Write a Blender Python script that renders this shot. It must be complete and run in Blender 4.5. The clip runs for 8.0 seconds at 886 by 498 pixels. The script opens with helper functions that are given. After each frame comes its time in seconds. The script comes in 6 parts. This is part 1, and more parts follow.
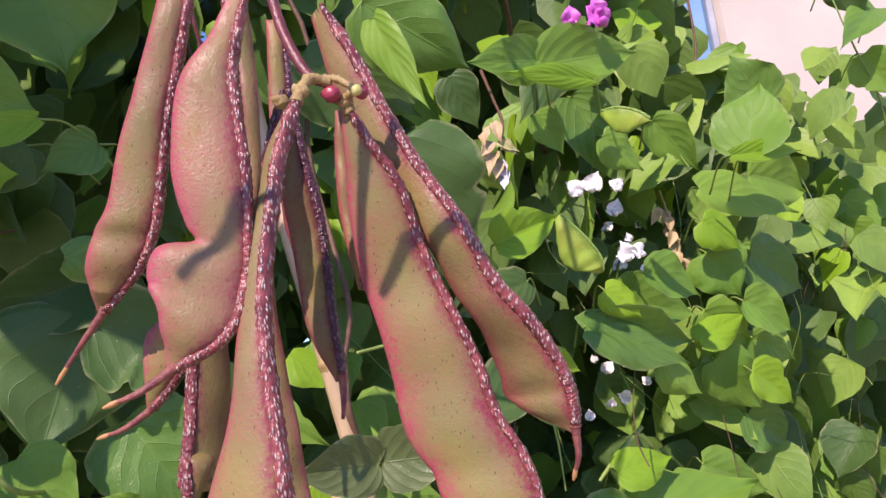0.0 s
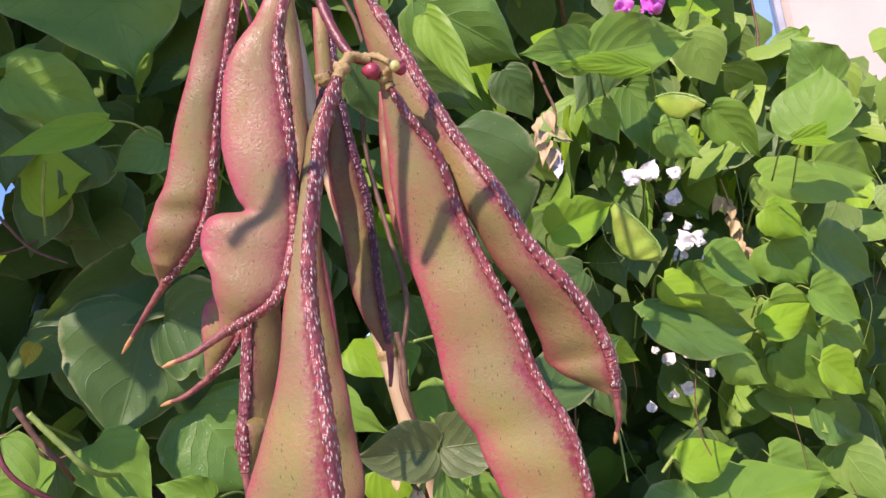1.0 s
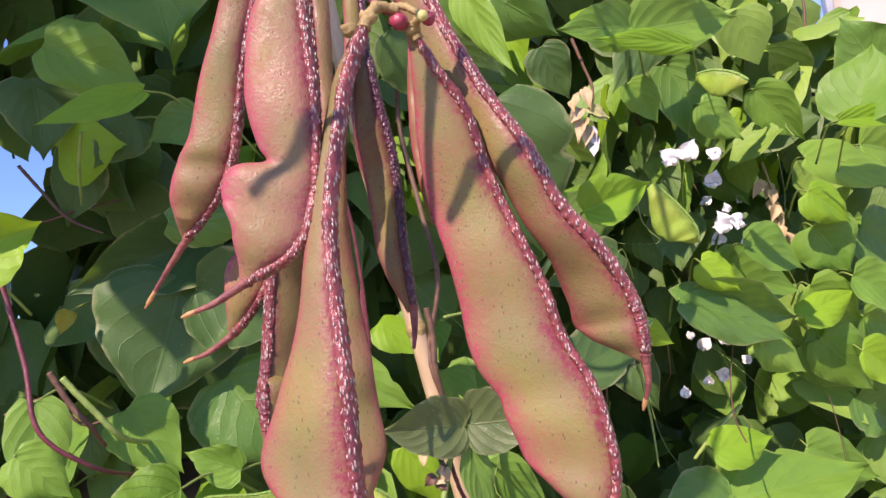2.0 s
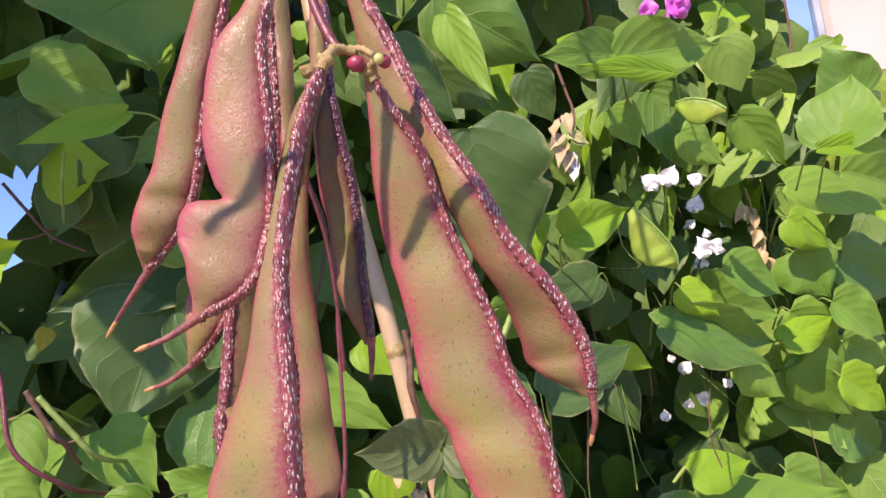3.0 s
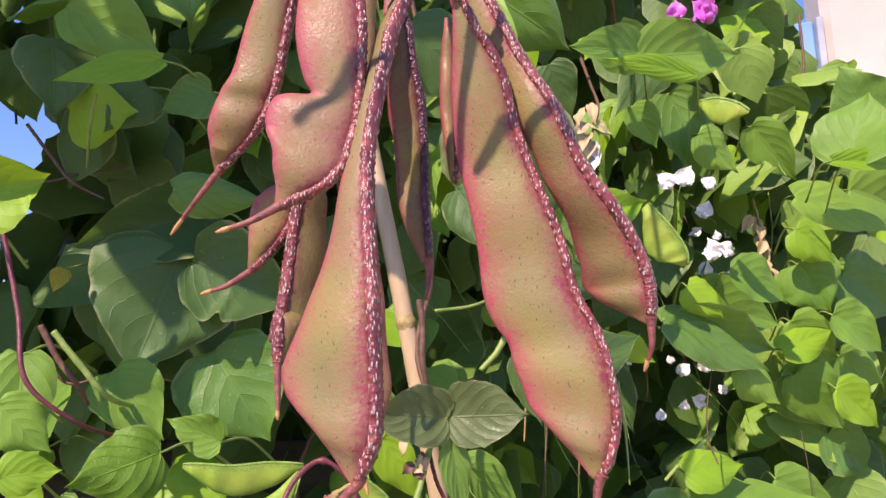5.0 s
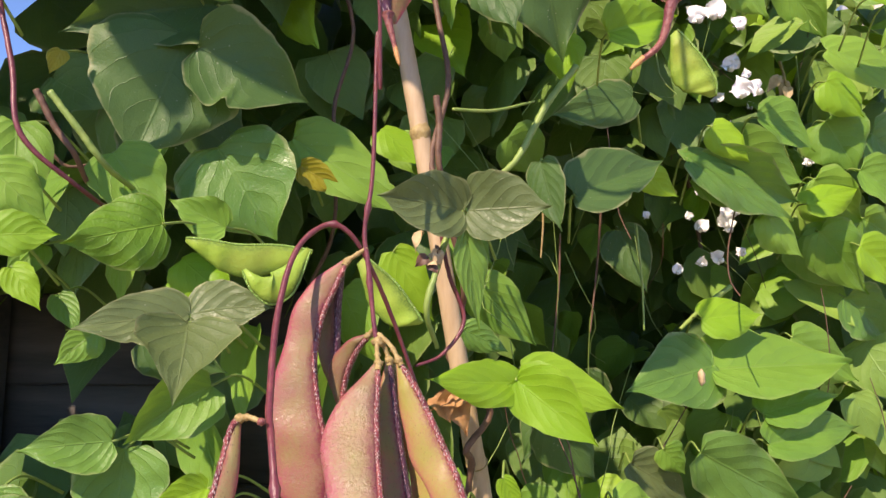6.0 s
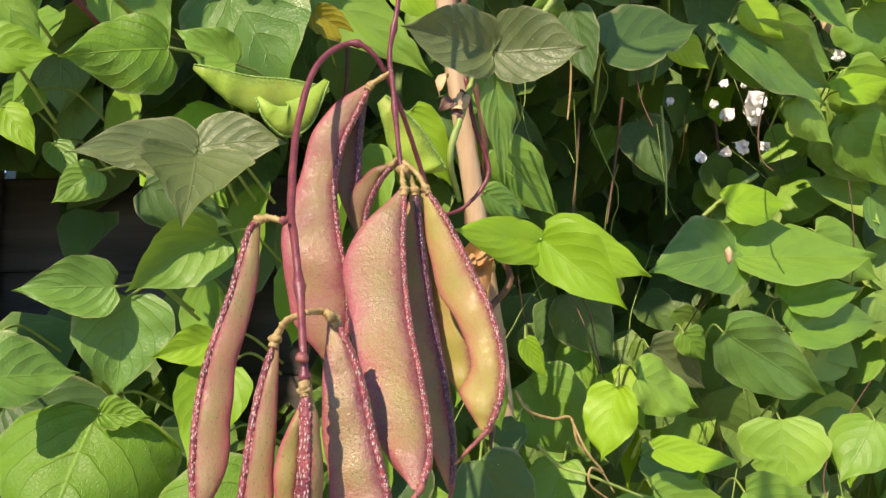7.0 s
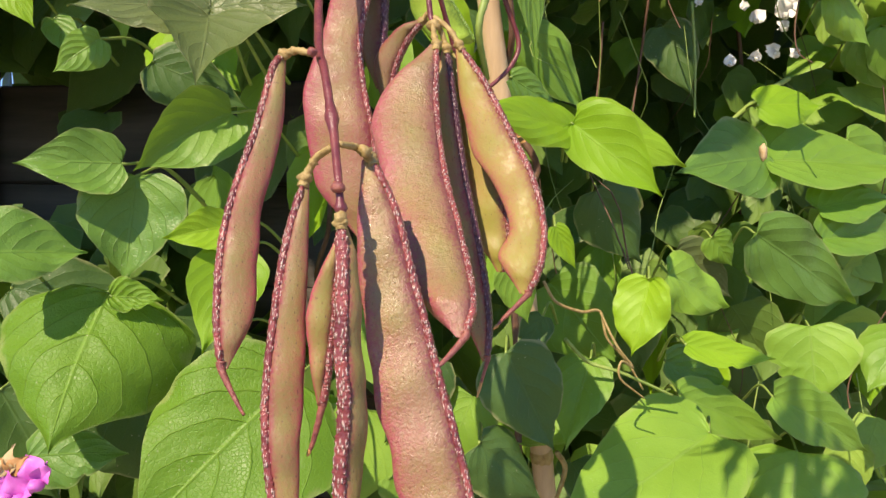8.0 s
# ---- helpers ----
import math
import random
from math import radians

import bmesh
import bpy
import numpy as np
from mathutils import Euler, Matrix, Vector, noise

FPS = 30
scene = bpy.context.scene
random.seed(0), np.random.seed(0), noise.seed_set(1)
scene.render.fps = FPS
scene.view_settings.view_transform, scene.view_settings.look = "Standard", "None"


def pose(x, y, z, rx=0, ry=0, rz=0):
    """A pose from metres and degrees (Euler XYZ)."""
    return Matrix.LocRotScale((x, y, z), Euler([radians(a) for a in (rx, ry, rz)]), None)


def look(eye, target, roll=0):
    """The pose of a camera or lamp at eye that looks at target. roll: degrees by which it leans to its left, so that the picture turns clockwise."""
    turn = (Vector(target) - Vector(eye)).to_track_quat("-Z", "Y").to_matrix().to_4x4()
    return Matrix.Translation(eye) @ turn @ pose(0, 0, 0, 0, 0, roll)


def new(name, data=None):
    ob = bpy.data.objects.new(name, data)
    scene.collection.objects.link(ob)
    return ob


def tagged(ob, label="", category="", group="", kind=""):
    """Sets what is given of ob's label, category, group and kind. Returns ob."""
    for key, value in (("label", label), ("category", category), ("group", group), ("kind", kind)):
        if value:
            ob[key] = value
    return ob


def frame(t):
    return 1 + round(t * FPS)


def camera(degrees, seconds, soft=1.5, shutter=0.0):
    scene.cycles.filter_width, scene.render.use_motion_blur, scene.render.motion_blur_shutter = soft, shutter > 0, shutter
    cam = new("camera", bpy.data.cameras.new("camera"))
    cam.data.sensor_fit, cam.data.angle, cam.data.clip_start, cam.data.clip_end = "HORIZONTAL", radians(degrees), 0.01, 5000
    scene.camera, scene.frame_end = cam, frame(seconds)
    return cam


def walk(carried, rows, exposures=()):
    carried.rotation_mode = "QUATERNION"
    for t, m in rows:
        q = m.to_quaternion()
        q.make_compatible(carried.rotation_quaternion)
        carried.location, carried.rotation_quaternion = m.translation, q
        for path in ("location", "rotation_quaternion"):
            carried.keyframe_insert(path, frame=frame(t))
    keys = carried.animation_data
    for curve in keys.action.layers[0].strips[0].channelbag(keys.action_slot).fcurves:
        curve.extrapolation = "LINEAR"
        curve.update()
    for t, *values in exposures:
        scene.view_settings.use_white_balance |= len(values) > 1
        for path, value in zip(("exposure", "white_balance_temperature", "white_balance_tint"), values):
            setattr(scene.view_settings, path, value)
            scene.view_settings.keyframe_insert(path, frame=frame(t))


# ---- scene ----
cam = camera(58.71, 8.0)
PATH = [
    (0, (0.2802, 0.16344, 1.37957), (0.17427, 1.14534, 1.53663), -7.67),
    (0.5, (0.28675, 0.16409, 1.36693), (0.15178, 1.1389, 1.5445), -8.26),
    (1, (0.28633, 0.15888, 1.36824), (0.10189, 1.12671, 1.53936), -7.95),
    (1.5, (0.28924, 0.15993, 1.35676), (0.07183, 1.12077, 1.5286), -7.39),
    (1.7, (0.28503, 0.16707, 1.358), (0.06042, 1.12804, 1.5195), -7.09),
    (2.8, (0.29663, 0.16332, 1.36513), (0.06741, 1.12152, 1.53633), -5.15),
    (3, (0.29987, 0.16335, 1.3647), (0.0779, 1.12192, 1.54324), -5.78),
    (3.5, (0.31576, 0.17623, 1.37085), (0.08616, 1.13511, 1.53772), -4.21),
    (4, (0.30075, 0.18366, 1.3562), (0.09664, 1.14486, 1.54176), -4.88),
    (4.2, (0.29945, 0.17943, 1.36016), (0.09352, 1.14117, 1.54085), -4.1),
    (5.3, (0.26754, 0.15599, 1.3161), (0.06214, 1.11546, 1.50904), -0.86),
    (5.5, (0.26589, 0.1727, 1.29533), (0.05632, 1.13267, 1.4812), -0.61),
    (6, (0.25377, 0.20004, 1.23633), (0.04631, 1.16872, 1.37274), 0.17),
    (6.5, (0.2436, 0.21916, 1.20508), (0.03532, 1.19242, 1.30193), 1.13),
    (7, (0.22851, 0.23243, 1.17721), (0.03013, 1.20965, 1.25267), 1.32),
    (7.5, (0.21687, 0.24572, 1.15064), (0.01402, 1.22404, 1.19237), 1.5),
    (8, (0.20857, 0.25582, 1.13791), (0.01343, 1.23647, 1.15358), 1.62),
]
walk(cam, [(t, look(eye, target, roll)) for t, eye, target, roll in PATH], [(0.0, 0.76, 6600, 33), (1.0, 0.89, 6700, 33), (3.0, 0.95, 6850, 31), (5.0, 0.95, 6900, 31), (6.0, 0.97, 7300, 23), (7.0, 0.98, 7500, 19), (8.0, 0.92, 7700, 15)])

# ---- light: clear sky and one sun behind the viewer's left shoulder ----
TO_SUN = Vector((-0.227, -0.754, 0.70)).normalized()
world = bpy.data.worlds.new("sky")
scene.world = world
world.use_nodes = True
wn, wl = world.node_tree.nodes, world.node_tree.links
sky = wn.new("ShaderNodeTexSky")
sky.sky_type = "NISHITA"
sky.sun_disc = False
sky.dust_density, sky.ozone_density, sky.air_density = 0.0, 9.0, 0.80
sky.sun_elevation = math.asin(TO_SUN.z)
sky.sun_rotation = math.atan2(TO_SUN.x, TO_SUN.y)
wl.new(sky.outputs[0], wn["Background"].inputs[0])
wn["Background"].inputs[1].default_value = 0.148
sun_data = bpy.data.lights.new("sun", "SUN")
sun_data.energy, sun_data.angle, sun_data.color = 3.7, radians(0.53), (1.0, 0.91, 0.76)
sun = new("sun", sun_data)
sun.matrix_world = look((0, 0, 5), Vector((0, 0, 5)) - TO_SUN)


# ---- materials ----
class Mat:
    """A small helper that wires up one node material."""

    def __init__(self, name, rough=0.5):
        self.m = bpy.data.materials.new(name)
        self.m.use_nodes = True
        self.t = self.m.node_tree
        self.p = self.t.nodes["Principled BSDF"]
        self.p.inputs["Roughness"].default_value = rough

    def n(self, kind, **settings):
        nd = self.t.nodes.new("ShaderNode" + kind)
        for k, v in settings.items():
            if k in nd.inputs:
                nd.inputs[k].default_value = v
        return nd

    def link(self, a, b):
        self.t.links.new(a, b)

    def math(self, op, a, b=None, c=None, clamp=False):
        nd = self.t.nodes.new("ShaderNodeMath")
        nd.operation, nd.use_clamp = op, clamp
        for i, v in enumerate((a, b, c)):
            if v is None:
                continue
            if isinstance(v, (int, float)):
                nd.inputs[i].default_value = v
            else:
                self.link(v, nd.inputs[i])
        return nd.outputs[0]

    def mix(self, f, a, b):
        nd = self.t.nodes.new("ShaderNodeMix")
        nd.data_type = "RGBA"
        for i, v in ((0, f), (6, a), (7, b)):
            if isinstance(v, (int, float)):
                nd.inputs[i].default_value = v
            elif isinstance(v, tuple):
                nd.inputs[i].default_value = (*v, 1)
            else:
                self.link(v, nd.inputs[i])
        return nd.outputs[2]

    def ramp(self, f, *stops):
        nd = self.t.nodes.new("ShaderNodeValToRGB")
        els = nd.color_ramp.elements
        while len(els) < len(stops):
            els.new(0.5)
        for e, (pos, col) in zip(els, stops):
            e.position = pos
            e.color = (*col, 1) if isinstance(col, tuple) else (col, col, col, 1)
        self.link(f, nd.inputs[0])
        return nd.outputs[0]

    def noise(self, scale, detail=3.0, rough=0.55, coords=None):
        nd = self.n("TexNoise", Scale=scale, Detail=detail, Roughness=rough)
        self.link(coords if coords is not None else self.coords(), nd.inputs["Vector"])
        return nd.outputs[0]

    def voronoi(self, scale, coords=None):
        nd = self.n("TexVoronoi", Scale=scale)
        self.link(coords if coords is not None else self.coords(), nd.inputs["Vector"])
        return nd

    def coords(self, which="Object"):
        return self.t.nodes.new("ShaderNodeTexCoord").outputs[which]

    def uv(self):
        sep = self.t.nodes.new("ShaderNodeSeparateXYZ")
        self.link(self.coords("UV"), sep.inputs[0])
        return sep.outputs[0], sep.outputs[1]

    def bump(self, height, strength, distance):
        nd = self.n("Bump", Strength=strength, Distance=distance)
        self.link(height, nd.inputs["Height"])
        self.link(nd.outputs[0], self.p.inputs["Normal"])
        return nd.outputs[0]

    def base(self, col):
        if isinstance(col, tuple):
            self.p.inputs["Base Color"].default_value = (*col, 1)
        else:
            self.link(col, self.p.inputs["Base Color"])
        return self


def leaf_material(name, dark, light, vein, through_light, rough=0.48, stain=0.5, islands=False, relief=0.42, lines=0.45, glow=0.26):
    """Bean leaf: veins drawn along the blade, quilted relief between them, blotches, and light that comes through."""
    a = Mat(name, rough)
    u, v = a.uv()
    across = a.math("ABSOLUTE", a.math("SUBTRACT", a.math("MULTIPLY", v, 2.0), 1.0))
    mid = a.math("SUBTRACT", 1.0, a.math("DIVIDE", across, 0.035), clamp=True)
    wob = a.math("MULTIPLY", a.math("SUBTRACT", a.noise(34, 3), 0.5), 0.12)
    lane = a.math("ADD", a.math("SUBTRACT", u, a.math("MULTIPLY", a.math("POWER", across, 1.25), 0.52)), wob)
    fade = a.ramp(u, (0.58, 1.0), (0.88, 0.0))
    saw = a.math("FRACT", a.math("MULTIPLY", lane, 5.2))
    ridge = a.math("ABSOLUTE", a.math("SUBTRACT", saw, 0.5))
    side = a.math("MULTIPLY", a.math("SUBTRACT", 1.0, a.math("DIVIDE", ridge, 0.028), clamp=True), a.math("MULTIPLY", fade, 0.8))
    veins = a.math("MAXIMUM", mid, side)
    net = a.voronoi(420)
    net.feature = "DISTANCE_TO_EDGE"
    fine = a.math("SUBTRACT", 1.0, a.math("DIVIDE", net.outputs["Distance"], 0.12), clamp=True)
    if islands:
        geo = a.t.nodes.new("ShaderNodeNewGeometry")
        rnd = geo.outputs["Random Per Island"]
    else:
        rnd = a.t.nodes.new("ShaderNodeObjectInfo").outputs["Random"]
    blotch = a.ramp(a.noise(38, 4, 0.6), (0.30, 0.0), (0.72, 1.0))
    tone = a.math("ADD", a.math("MULTIPLY", rnd, 0.65), a.math("MULTIPLY", blotch, 0.35))
    col = a.mix(tone, dark, light)
    col = a.mix(a.math("MULTIPLY", fine, 0.08), col, vein)
    col = a.mix(a.math("MULTIPLY", veins, lines), col, vein)
    rim = a.ramp(a.math("ADD", across, a.math("MULTIPLY", a.math("SUBTRACT", a.noise(70, 3), 0.5), 0.30)), (0.93, 0.0), (1.0, 1.0))
    col = a.mix(a.math("MULTIPLY", rim, 0.5 * stain), col, (0.42, 0.40, 0.20))
    spots = a.ramp(a.noise(160, 5, 0.7), (0.70, 0.0), (0.76, 1.0))
    col = a.mix(a.math("MULTIPLY", spots, stain), col, (0.30, 0.27, 0.12))
    flecks = a.voronoi(230)
    fleck = a.math("MULTIPLY", a.ramp(flecks.outputs["Distance"], (0.07, 1.0), (0.12, 0.0)), a.ramp(a.noise(45, 3, 0.6), (0.50, 0.0), (0.60, 1.0)))
    col = a.mix(a.math("MULTIPLY", fleck, 0.8 * stain), col, (0.46, 0.46, 0.30))
    a.base(col)
    a.link(a.math("ADD", rough - 0.08, a.math("MULTIPLY", blotch, 0.2)), a.p.inputs["Roughness"])
    a.p.inputs["Specular IOR Level"].default_value = 0.34
    height = a.math("SUBTRACT", a.math("MULTIPLY", a.math("SQRT", ridge), a.math("MULTIPLY", fade, 0.8)), a.math("MULTIPLY", veins, 0.5))
    height = a.math("ADD", height, a.math("MULTIPLY", a.noise(90, 3), 0.9))
    height = a.math("ADD", height, a.math("MULTIPLY", a.noise(260, 3), 0.35))
    height = a.math("SUBTRACT", height, a.math("MULTIPLY", fine, 0.10))
    nb = a.bump(height, relief, 0.0013)
    tr = a.n("BsdfTranslucent")
    a.link(a.mix(0.5, col, through_light), tr.inputs["Color"])
    a.link(nb, tr.inputs["Normal"])
    mx = a.n("MixShader", Fac=glow)
    a.link(a.p.outputs[0], mx.inputs[1])
    a.link(tr.outputs[0], mx.inputs[2])
    a.link(mx.outputs[0], a.t.nodes["Material Output"].inputs["Surface"])
    return a.m


def pod_material(name, flesh, flesh2, edge, speck=1.0, reach=1.0, gloss=0.0):
    """Pod wall: fleshy middle with rosy clouds, a wine band beside the seam, a flushed belly edge, short dark hairs, waxy pimples."""
    a = Mat(name, 0.46)
    u, v = a.uv()
    cloud = a.noise(60, 8, 0.75)
    w = a.math("ADD", v, a.math("MULTIPLY", a.math("SUBTRACT", cloud, 0.5), 0.50))
    stipple = a.ramp(a.noise(700, 4, 0.75), (0.34, 0.35), (0.62, 1.35))
    belly = a.ramp(w, (0.0, 1.0), (0.08 * reach, 0.78), (0.18 * reach, 0.38), (0.32 * reach, 0.10), (0.46 * reach, 0.0))
    seam = a.ramp(w, (0.66, 0.0), (0.80, 0.22), (0.90, 0.70), (1.0, 1.0))
    skin = a.mix(a.ramp(a.noise(42, 5, 0.6), (0.32, 0.0), (0.70, 1.0)), flesh, flesh2)
    ripe = a.ramp(a.noise(26, 3, 0.55), (0.44, 0.0), (0.66, 1.0))
    skin = a.mix(a.math("MULTIPLY", ripe, 0.55), skin, (0.245, 0.235, 0.048))
    rosy = a.ramp(a.noise(33, 6, 0.65), (0.42, 0.0), (0.64, 1.0))
    skin = a.mix(a.math("MULTIPLY", a.math("MULTIPLY", rosy, stipple), 0.30 * reach, clamp=True), skin, edge)
    fine = a.ramp(a.noise(900, 3, 0.6), (0.35, 0.0), (0.65, 1.0))
    skin = a.mix(a.math("MULTIPLY", fine, 0.14), skin, edge)
    col = a.mix(a.math("MULTIPLY", belly, stipple, clamp=True), skin, edge)
    col = a.mix(a.math("MULTIPLY", seam, stipple, clamp=True), col, tuple(0.60 * c for c in edge))
    mp = a.n("Mapping", Scale=(3.0, 3.0, 1.05))
    a.link(a.coords(), mp.inputs["Vector"])
    dots = a.voronoi(330, mp.outputs[0])
    hair = a.ramp(dots.outputs["Distance"], (0.09, 1.0), (0.20, 0.0))
    pick = a.ramp(a.noise(380, 1, 0.5), (0.44, 0.0), (0.52, 1.0))
    col = a.mix(a.math("MULTIPLY", a.math("MULTIPLY", hair, pick), 0.85 * speck), col, (0.06, 0.022, 0.025))
    a.base(col)
    a.p.inputs["Specular IOR Level"].default_value = 0.32 + 1.6 * max(0.0, gloss)
    a.p.inputs["Subsurface Weight"].default_value = 0.05
    a.p.inputs["Subsurface Radius"].default_value = (0.002, 0.001, 0.0006)
    wax = a.ramp(a.noise(150, 4, 0.6), (0.36, 0.0), (0.62, 1.0))
    a.link(a.math("ADD", a.math("ADD", 0.29 - gloss, a.math("MULTIPLY", fine, 0.16)), a.math("MULTIPLY", wax, 0.24)), a.p.inputs["Roughness"])
    h = a.math("ADD", a.math("MULTIPLY", a.noise(1300, 3, 0.6), 0.5), a.math("MULTIPLY", a.noise(420, 3, 0.5), 0.35 + 3.0 * max(0.0, gloss)))
    h = a.math("SUBTRACT", h, a.math("MULTIPLY", hair, 0.25))
    h = a.math("ADD", h, a.math("MULTIPLY", a.noise(110, 3, 0.5), 0.7))
    a.bump(h, 0.36 + 3.2 * gloss, 0.0010)
    return a.m


def rib_material(name, deep, mid, wax):
    """Warty pod seam: dark wine skin with pale waxy wart tips."""
    a = Mat(name, 0.30)
    mp = a.n("Mapping", Scale=(1.0, 1.0, 0.42))
    a.link(a.coords(), mp.inputs["Vector"])
    cells = a.voronoi(1050, mp.outputs[0])
    knob = a.ramp(cells.outputs["Distance"], (0.12, 1.0), (0.48, 0.0))
    patch = a.ramp(a.noise(300, 3, 0.6), (0.27, 0.0), (0.44, 1.0))
    col = a.mix(a.ramp(a.noise(120, 4), (0.35, 0.0), (0.65, 1.0)), deep, mid)
    col = a.mix(a.math("MULTIPLY", a.math("MULTIPLY", knob, patch), 0.74), col, wax)
    a.base(col)
    a.bump(a.math("ADD", knob, a.math("MULTIPLY", a.noise(900, 3), 0.5)), 0.8, 0.0009)
    return a.m


def plain_material(name, c1, c2, scale, rough=0.6, bump=0.3, distance=0.001, stretch=(1, 1, 1)):
    """Two tones mixed by noise, with relief."""
    a = Mat(name, rough)
    mp = a.n("Mapping", Scale=stretch)
    a.link(a.coords(), mp.inputs["Vector"])
    f = a.noise(scale, 5, 0.62, mp.outputs[0])
    a.base(a.mix(a.ramp(f, (0.3, 0.0), (0.7, 1.0)), c1, c2))
    a.bump(a.noise(scale * 3.1, 4, 0.6, mp.outputs[0]), bump, distance)
    return a.m


# dark green leaves; the tone also stands in for shade on shadowed ones
LEAF_DARK = leaf_material("leaf_dark_shade", (0.042, 0.098, 0.026), (0.084, 0.164, 0.040), (0.13, 0.22, 0.06), (0.24, 0.40, 0.03), lines=0.22, stain=1.0)
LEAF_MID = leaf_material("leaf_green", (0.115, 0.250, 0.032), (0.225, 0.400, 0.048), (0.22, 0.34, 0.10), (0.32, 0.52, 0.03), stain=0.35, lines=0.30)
LEAF_SHEEN = leaf_material("leaf_green_sheen", (0.090, 0.205, 0.036), (0.165, 0.315, 0.056), (0.18, 0.32, 0.07), (0.28, 0.48, 0.03), rough=0.40, stain=0.8, relief=0.6, lines=0.34)
LEAF_YOUNG = leaf_material("leaf_young", (0.158, 0.322, 0.015), (0.260, 0.450, 0.023), (0.28, 0.46, 0.06), (0.42, 0.62, 0.02), stain=0.25, relief=0.32, lines=0.26)
LEAF_CRINKLED = leaf_material("leaf_crinkled", (0.096, 0.216, 0.015), (0.148, 0.290, 0.025), (0.22, 0.38, 0.06), (0.38, 0.58, 0.02), stain=0.6, relief=0.8, lines=0.60)
LEAF_OLIVE = leaf_material("leaf_olive", (0.098, 0.140, 0.050), (0.142, 0.188, 0.068), (0.22, 0.24, 0.11), (0.15, 0.22, 0.03), rough=0.40, stain=1.0, relief=0.55, lines=0.18)
LEAF_YELLOW = leaf_material("leaf_yellowing", (0.28, 0.25, 0.012), (0.38, 0.33, 0.02), (0.50, 0.44, 0.12), (0.50, 0.42, 0.03))
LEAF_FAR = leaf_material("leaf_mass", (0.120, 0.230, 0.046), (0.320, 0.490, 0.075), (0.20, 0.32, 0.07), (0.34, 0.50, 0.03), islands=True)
# darker copy of the mass tone: shade inside the hedge put into colour
LEAF_DEEP = leaf_material("leaf_deep_shade", (0.060, 0.125, 0.030), (0.160, 0.280, 0.050), (0.14, 0.22, 0.06), (0.24, 0.36, 0.02), islands=True)
POD_OLIVE = pod_material("pod_olive_pink", (0.162, 0.155, 0.050), (0.218, 0.182, 0.076), (0.36, 0.055, 0.088))
POD_PINK = pod_material("pod_pink", (0.188, 0.165, 0.054), (0.255, 0.165, 0.090), (0.37, 0.066, 0.098), speck=0.6, reach=1.25)
POD_BLUSH = pod_material("pod_blush", (0.208, 0.178, 0.064), (0.255, 0.170, 0.092), (0.30, 0.066, 0.090), speck=0.5, reach=1.3, gloss=0.10)
# for the pod turned from the sun: its dimness is mixed into the skin
POD_SHADE_MAUVE = pod_material("pod_shade_mauve", (0.195, 0.135, 0.062), (0.240, 0.140, 0.082), (0.29, 0.048, 0.076), speck=0.4, reach=1.3, gloss=0.04)
POD_GREEN = pod_material("pod_yellow_green", (0.235, 0.240, 0.034), (0.285, 0.245, 0.060), (0.34, 0.100, 0.090), speck=0.5, gloss=-0.05)
# brownish skin, darkened to carry the shade on pods tucked behind others
POD_DUSKY_SHADE = pod_material("pod_dusky_shade", (0.150, 0.115, 0.046), (0.200, 0.140, 0.066), (0.22, 0.042, 0.060))
POD_UNRIPE = pod_material("pod_unripe", (0.230, 0.370, 0.030), (0.360, 0.500, 0.070), (0.18, 0.300, 0.040), speck=0.5)
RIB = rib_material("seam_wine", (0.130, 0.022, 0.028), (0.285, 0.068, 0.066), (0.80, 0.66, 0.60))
# darker copy of the wine seam: shade on pods behind others, in colour
RIB_SHADED = rib_material("seam_shaded", (0.050, 0.014, 0.030), (0.110, 0.032, 0.055), (0.36, 0.24, 0.28))
RIB_GREEN = rib_material("seam_green", (0.16, 0.30, 0.05), (0.24, 0.40, 0.07), (0.42, 0.56, 0.20))
BEAK = plain_material("beak_wine", (0.14, 0.030, 0.045), (0.32, 0.110, 0.075), 300, 0.45, 0.6)
BEAK_TAN = plain_material("beak_tan", (0.55, 0.26, 0.07), (0.42, 0.24, 0.12), 260, 0.5, 0.4)
STEM_WINE = plain_material("stem_wine", (0.105, 0.018, 0.034), (0.200, 0.050, 0.052), 180, 0.38, 0.4)
STEM_GREEN = plain_material("stem_green", (0.16, 0.26, 0.05), (0.26, 0.34, 0.08), 120, 0.5, 0.3)
STEM_BROWN = plain_material("stem_brown", (0.085, 0.038, 0.025), (0.170, 0.090, 0.050), 150, 0.6, 0.5)
STALK_TAN = plain_material("stalk_tan", (0.24, 0.155, 0.055), (0.43, 0.32, 0.13), 240, 0.6, 0.5)
CANE = plain_material("cane_tan", (0.36, 0.24, 0.13), (0.56, 0.41, 0.25), 90, 0.45, 0.25, 0.0008, (1, 1, 0.15))
BUD = plain_material("bud_wine", (0.22, 0.020, 0.050), (0.36, 0.050, 0.080), 200, 0.3, 0.3)
BUD_CUT = plain_material("bud_cut", (0.42, 0.40, 0.10), (0.55, 0.48, 0.18), 300, 0.5, 0.3)
HUSK = plain_material("husk_tan", (0.36, 0.25, 0.12), (0.56, 0.42, 0.24), 90, 0.7, 0.5, 0.001)
HUSK_GREEN = plain_material("husk_green", (0.30, 0.30, 0.11), (0.46, 0.44, 0.20), 90, 0.7, 0.5, 0.001)
PETAL_FADED = plain_material("petal_faded", (0.52, 0.50, 0.56), (0.70, 0.66, 0.66), 120, 0.6, 0.4)
DRY = plain_material("dry_leaf", (0.30, 0.14, 0.05), (0.46, 0.25, 0.10), 70, 0.7, 0.5, 0.001)
